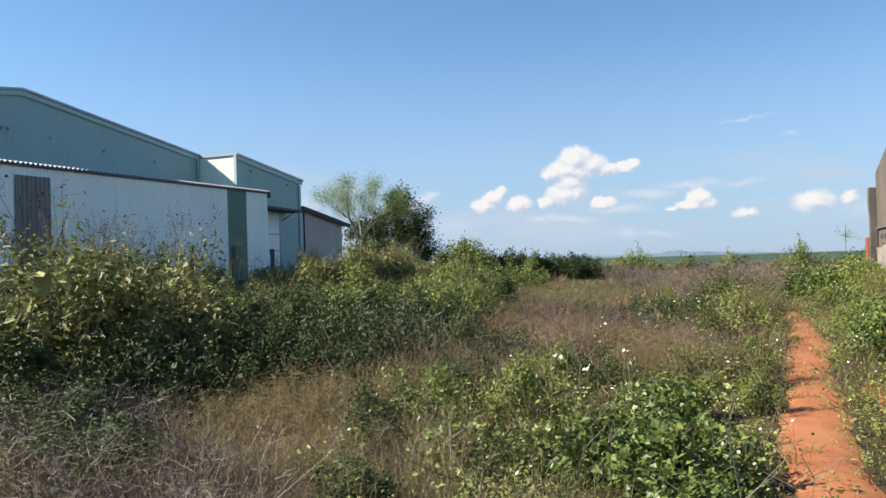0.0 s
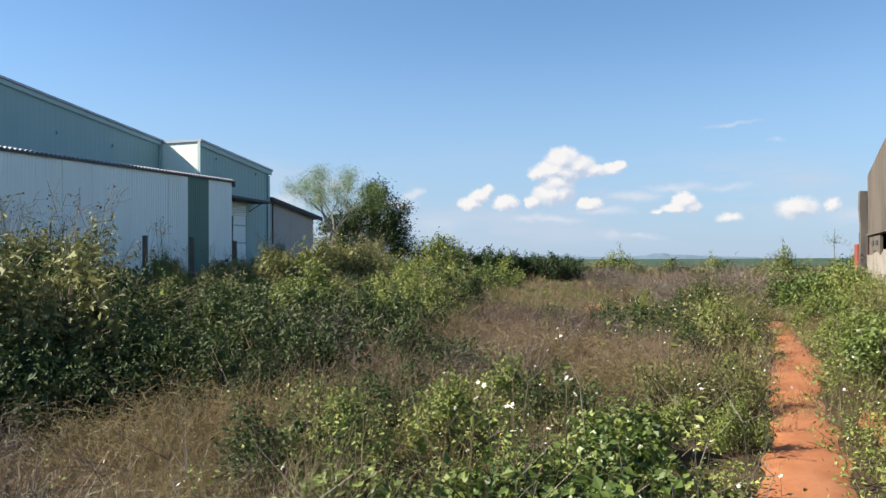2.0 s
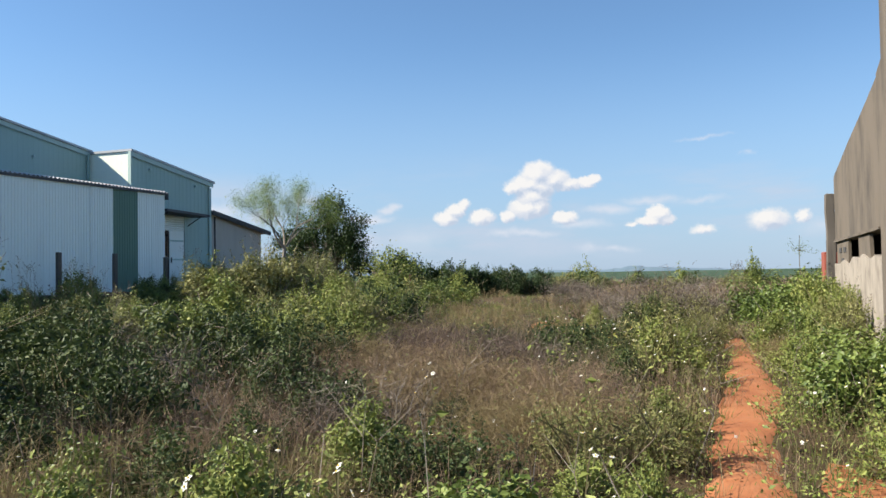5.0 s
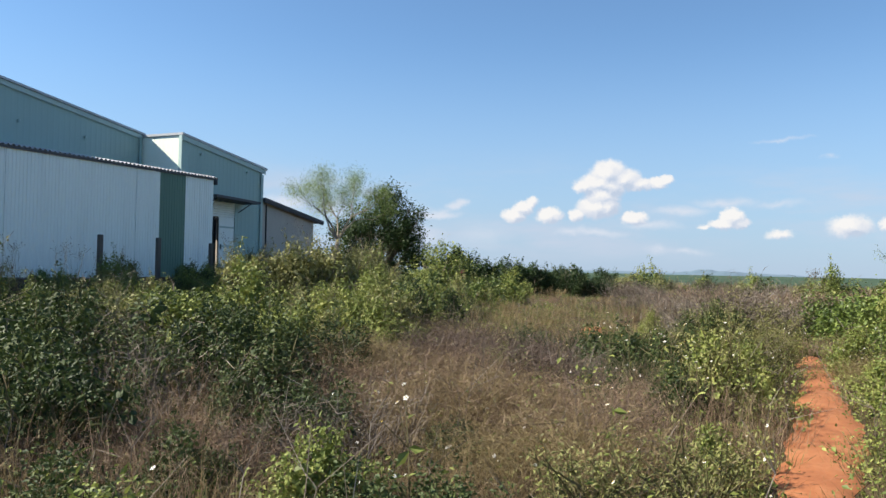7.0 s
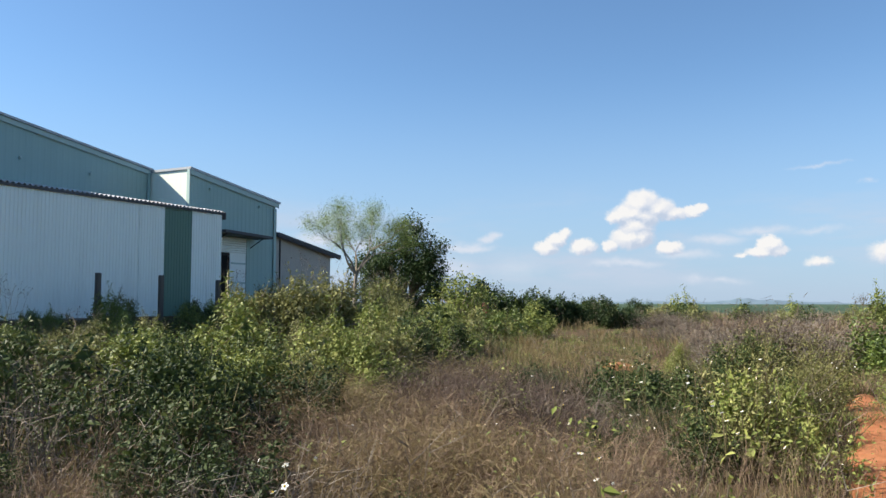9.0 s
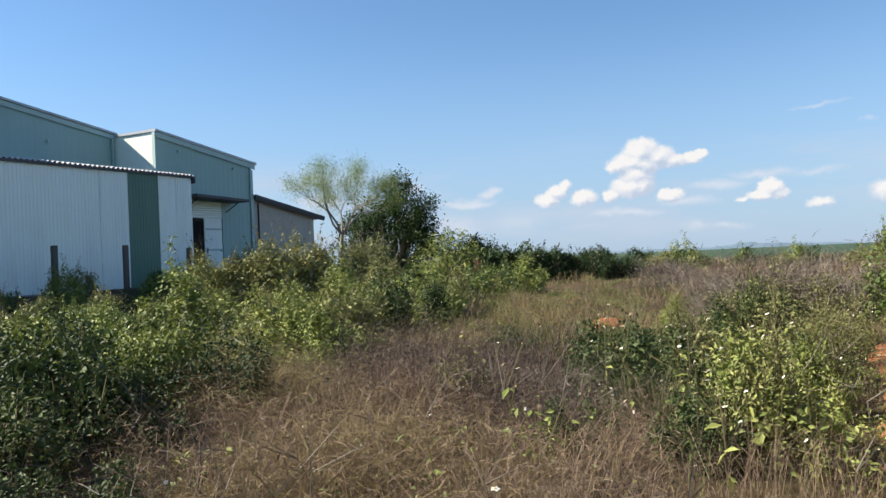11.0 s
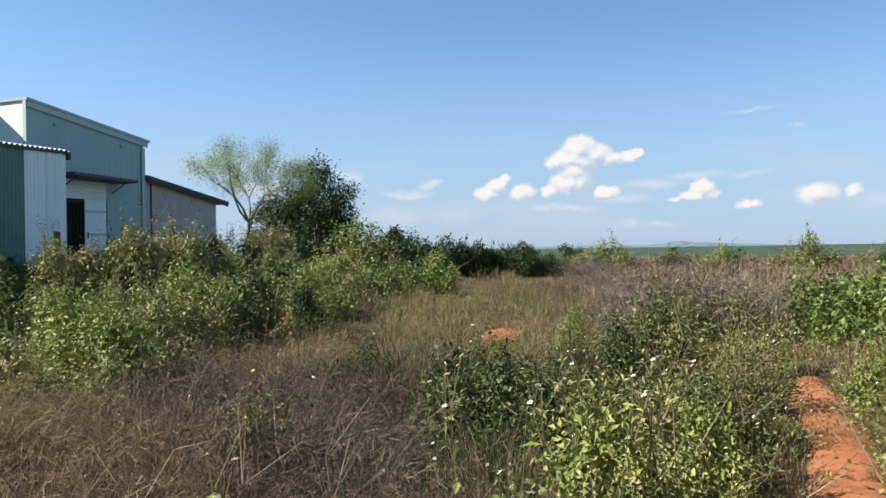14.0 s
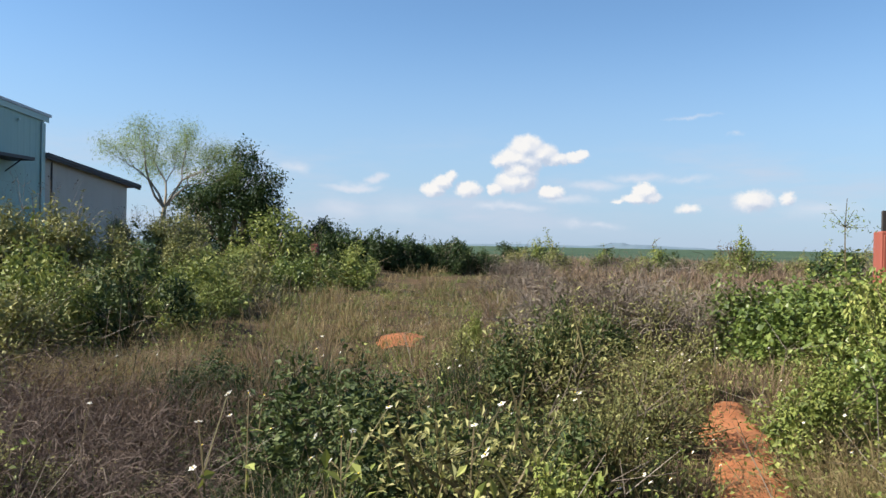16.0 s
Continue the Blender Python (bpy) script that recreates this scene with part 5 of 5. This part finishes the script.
def limb_tree(name, label, seed, x, y, base, stem_r, first, levels, spread, leaf, leaf_size, leaf_width, per_tip, cloud, droop=0.2, sides=7, slant=0.0):
    """A trunk that forks again and again, with leaves about the last twigs."""
    g = np.random.default_rng(seed)
    t = thing(name, label, "tree", at=(x, y, float(height(x, y)) - 0.05))
    bm = bmesh.new()
    tips = []

    def tube(p, q, r0, r1, n):
        d = (q - p)
        m = Matrix.Translation((p + q) / 2) @ d.to_track_quat("Z", "Y").to_matrix().to_4x4()
        bmesh.ops.create_cone(bm, segments=n, radius1=r0, radius2=r1, depth=d.length * 1.03, cap_ends=False, matrix=m)

    def branch(p, d, length, r, level):
        steps = 2
        for _ in range(steps):
            d = (d + Vector(g.normal(size=3)) * 0.12).normalized()
            q = p + d * (length / steps)
            tube(p, q, r, r * 0.82, max(4, sides - level))
            p, r = q, r * 0.82
            if level >= levels - 2:
                tips.append(p.copy())
        if level >= levels:
            tips.append(p)
            return
        for _ in range(int(g.integers(2, 4)) if level else 5):
            side = Vector(g.normal(size=3))
            side = (side - d * side.dot(d)).normalized()
            e = (d + side * spread * g.uniform(0.6, 1.3) + Vector((slant * 0.45, 0, 0.18))).normalized()
            branch(p, e, length * g.uniform(0.6, 0.82), r * 0.68, level + 1)

    branch(Vector((0, 0, 0)), Vector((slant, 0.02, 1)).normalized(), first, stem_r, 0)
    part("trunk", bm, t, mat=BARK)
    tips = np.array([list(p) for p in tips])
    h = Heap()
    at = np.repeat(tips, per_tip, 0) + g.normal(size=(len(tips) * per_tip, 3)) * cloud
    leaves(h, g, at, leaf_size, leaf_width, droop)
    part("crown", h.mesh("crown", [leaf]), t)
    return t


limb_tree("acacia_tree", "slender acacia-like tree with thin pale feathery foliage", 21, -19.4, 35.3, 0, 0.12, 1.85, 4, 0.62, FEATHER, 0.095, 0.2, 74, 0.21, 0.1, slant=-0.28)


def round_tree(name, label, seed, x, y, lobes, n, size, leaf):
    g = np.random.default_rng(seed)
    z0 = float(height(x, y)) - 0.05
    t = thing(name, label, "tree", at=(x, y, z0))
    w, h = Heap(), Heap()
    for cx, cy, cz, r in lobes:
        knots = int(26 * r * r) + 8
        d = unit(g.normal(size=(knots, 3)))
        c = d * (r * g.uniform(0.55, 1.0, knots) ** 0.5)[:, None] + (cx, cy, cz)
        k = int(n * r * r / knots)
        p = np.repeat(c, k, 0) + g.normal(size=(knots * k, 3)) * 0.2
        ok = p[:, 2] > 0.15
        leaves(h, g, p[ok], size, 0.45, 0.35)
        tips = unit(g.normal(size=(14, 3))) * r * 0.8 + (cx, cy, cz)
        tips[:, 2] = np.maximum(tips[:, 2], 0.4)
        mid = np.tile(np.array([[cx * 0.5, cy * 0.5, cz * 0.55]]), (14, 1))
        rods(w, mid, tips, 0.045, 0.012)
        rods(w, np.array([[0.0, 0, 0]]), mid[:1], 0.13, 0.06)
    part("trunk", w.mesh("trunk", [BARK]), t)
    part("crown", h.mesh("crown", [leaf]), t)


round_tree("broadleaf_tree", "dense dark green round-headed broadleaf tree", 31, -21.3, 42.5,
           [(-0.6, 0, 1.9, 1.8), (1.0, -0.3, 1.5, 1.4), (-2.0, 0.2, 2.3, 1.3), (0.55, 0, 4.85, 0.62), (0.65, 0, 4.2, 0.75), (0.2, 0, 3.4, 0.9), (-1.4, 0, 3.3, 0.95), (1.95, 0, 3.75, 0.6), (1.8, 0, 3.0, 0.7), (1.1, 0, 2.7, 0.8), (2.2, 0, 1.9, 0.75)], 2300, 0.165, DEEP)
round_tree("young_tree", "young light green tree beside the dark one", 33, -12.4, 31.5, [(0, 0, 1.25, 0.85), (0.4, 0, 0.8, 0.9), (-0.5, 0, 0.7, 0.8)], 1500, 0.15, WEED)


def sapling(x, y, top, label, seed, leaf):
    g = np.random.default_rng(seed)
    z = float(height(x, y)) - 0.03
    t = thing("sapling", label, "plant", at=(x, y, z))
    w, h = Heap(), Heap()
    H = top - z
    pts = np.array([(0.02 * math.sin(i), 0.02 * math.cos(i * 1.3), H * i / 6) for i in range(7)])
    rods(w, pts[:-1], pts[1:], np.linspace(0.014, 0.006, 6), np.linspace(0.012, 0.004, 6))
    k = 11
    root = np.tile(pts[5], (k, 1))
    end = root + g.normal(size=(k, 3)) * (0.13, 0.13, 0.1) + (0, 0, 0.08)
    rods(w, root, end, 0.004, 0.002)
    leaves(h, g, np.repeat(end, 12, 0) + g.normal(size=(k * 12, 3)) * 0.05, 0.05, 0.28, 0.5)
    part("stem", w.mesh("stem", [STEM]), t)
    part("foliage", h.mesh("foliage", [leaf]), t)


sapling(1.45, 20.6, 2.2, "thin lone sapling with a small tuft of leaves", 41, FEATHER)
sapling(0.3, 23.3, 1.75, "thin dry weed stalk with a few withered leaves", 42, BROWN)


def flowering_weed(x, y, top, seed):
    """A single upright weed with paired leaves and white flowers at the top."""
    g = np.random.default_rng(seed)
    z = float(height(x, y)) - 0.02
    t = thing("flowering_weed", "upright weed stem with sparse leaves and small white flowers", "weed", "flowering weeds", at=(x, y, z))
    H = top - z
    a, b = g.uniform(-0.06, 0.06, 2)
    pts = np.array([(a * u * u, b * u * u, H * u) for u in np.linspace(0, 1, 6)])
    w = Heap()
    rods(w, pts[:-1], pts[1:], np.linspace(0.006, 0.0035, 5), np.linspace(0.0055, 0.003, 5))
    heads = [pts[5]]
    for j in range(3):
        p = pts[3 + j % 2]
        q = p + np.array([g.uniform(-0.13, 0.13), g.uniform(-0.13, 0.13), g.uniform(0.1, 0.26)])
        rods(w, p[None], q[None], 0.003, 0.002)
        heads.append(q)
    tagged(part("stem", w.mesh("stem", [STEM]), t), kind="stuff")
    for j in range(8):
        h = Heap()
        leaves(h, g, pts[1 + j // 2][None] + g.normal(size=(1, 3)) * 0.01, g.uniform(0.07, 0.11), 0.5, 0.35)
        part("leaf", h.mesh("leaf", [WEED]), t)
    for q in heads:
        f = Heap()
        up = unit(g.normal(size=3) * 0.4 + np.array(to_sun) * 0.6 + (0, 0, 0.5))
        e1 = unit(np.cross(up, (0.2, 1.0, 0.1)))
        e2 = np.cross(up, e1)
        r = g.uniform(0.012, 0.016)
        for j in range(5):
            d = e1 * math.cos(j * 1.2566) + e2 * math.sin(j * 1.2566)
            e = np.cross(up, d)
            f.put([q, q + (d * 0.7 + e * 0.42) * r, q + d * 1.25 * r, q + (d * 0.7 - e * 0.42) * r], [[0, 1, 2, 3]])
        flower = part("flower", f.mesh("flower", [PETAL]), t, "white flower with a yellow heart")
        c = bmesh.new()
        bmesh.ops.create_icosphere(c, subdivisions=1, radius=r * 0.3, matrix=Matrix.Translation(Vector(q + up * r * 0.12)))
        part("flower_heart", c, flower, mat=HEART)


for i, (x, y, top) in enumerate(((-1.55, 13.3, 1.0), (-1.15, 13.5, 0.92), (-0.75, 13.75, 0.95), (-0.85, 12.9, 0.88), (-1.35, 13.9, 0.85), (-1.7, 8.4, 0.95), (-1.55, 5.5, 0.9), (-1.15, 5.1, 0.88),
                                 (-1.05, 5.7, 0.92), (-2.0, 14.2, 0.9), (-0.55, 15.1, 0.85), (-0.6, 11.4, 0.85), (-2.4, 15.7, 1.0), (-0.9, 9.6, 0.85), (-0.5, 7.2, 0.7), (-1.9, 11.9, 0.9))):
    flowering_weed(x, y, top, 60 + i)
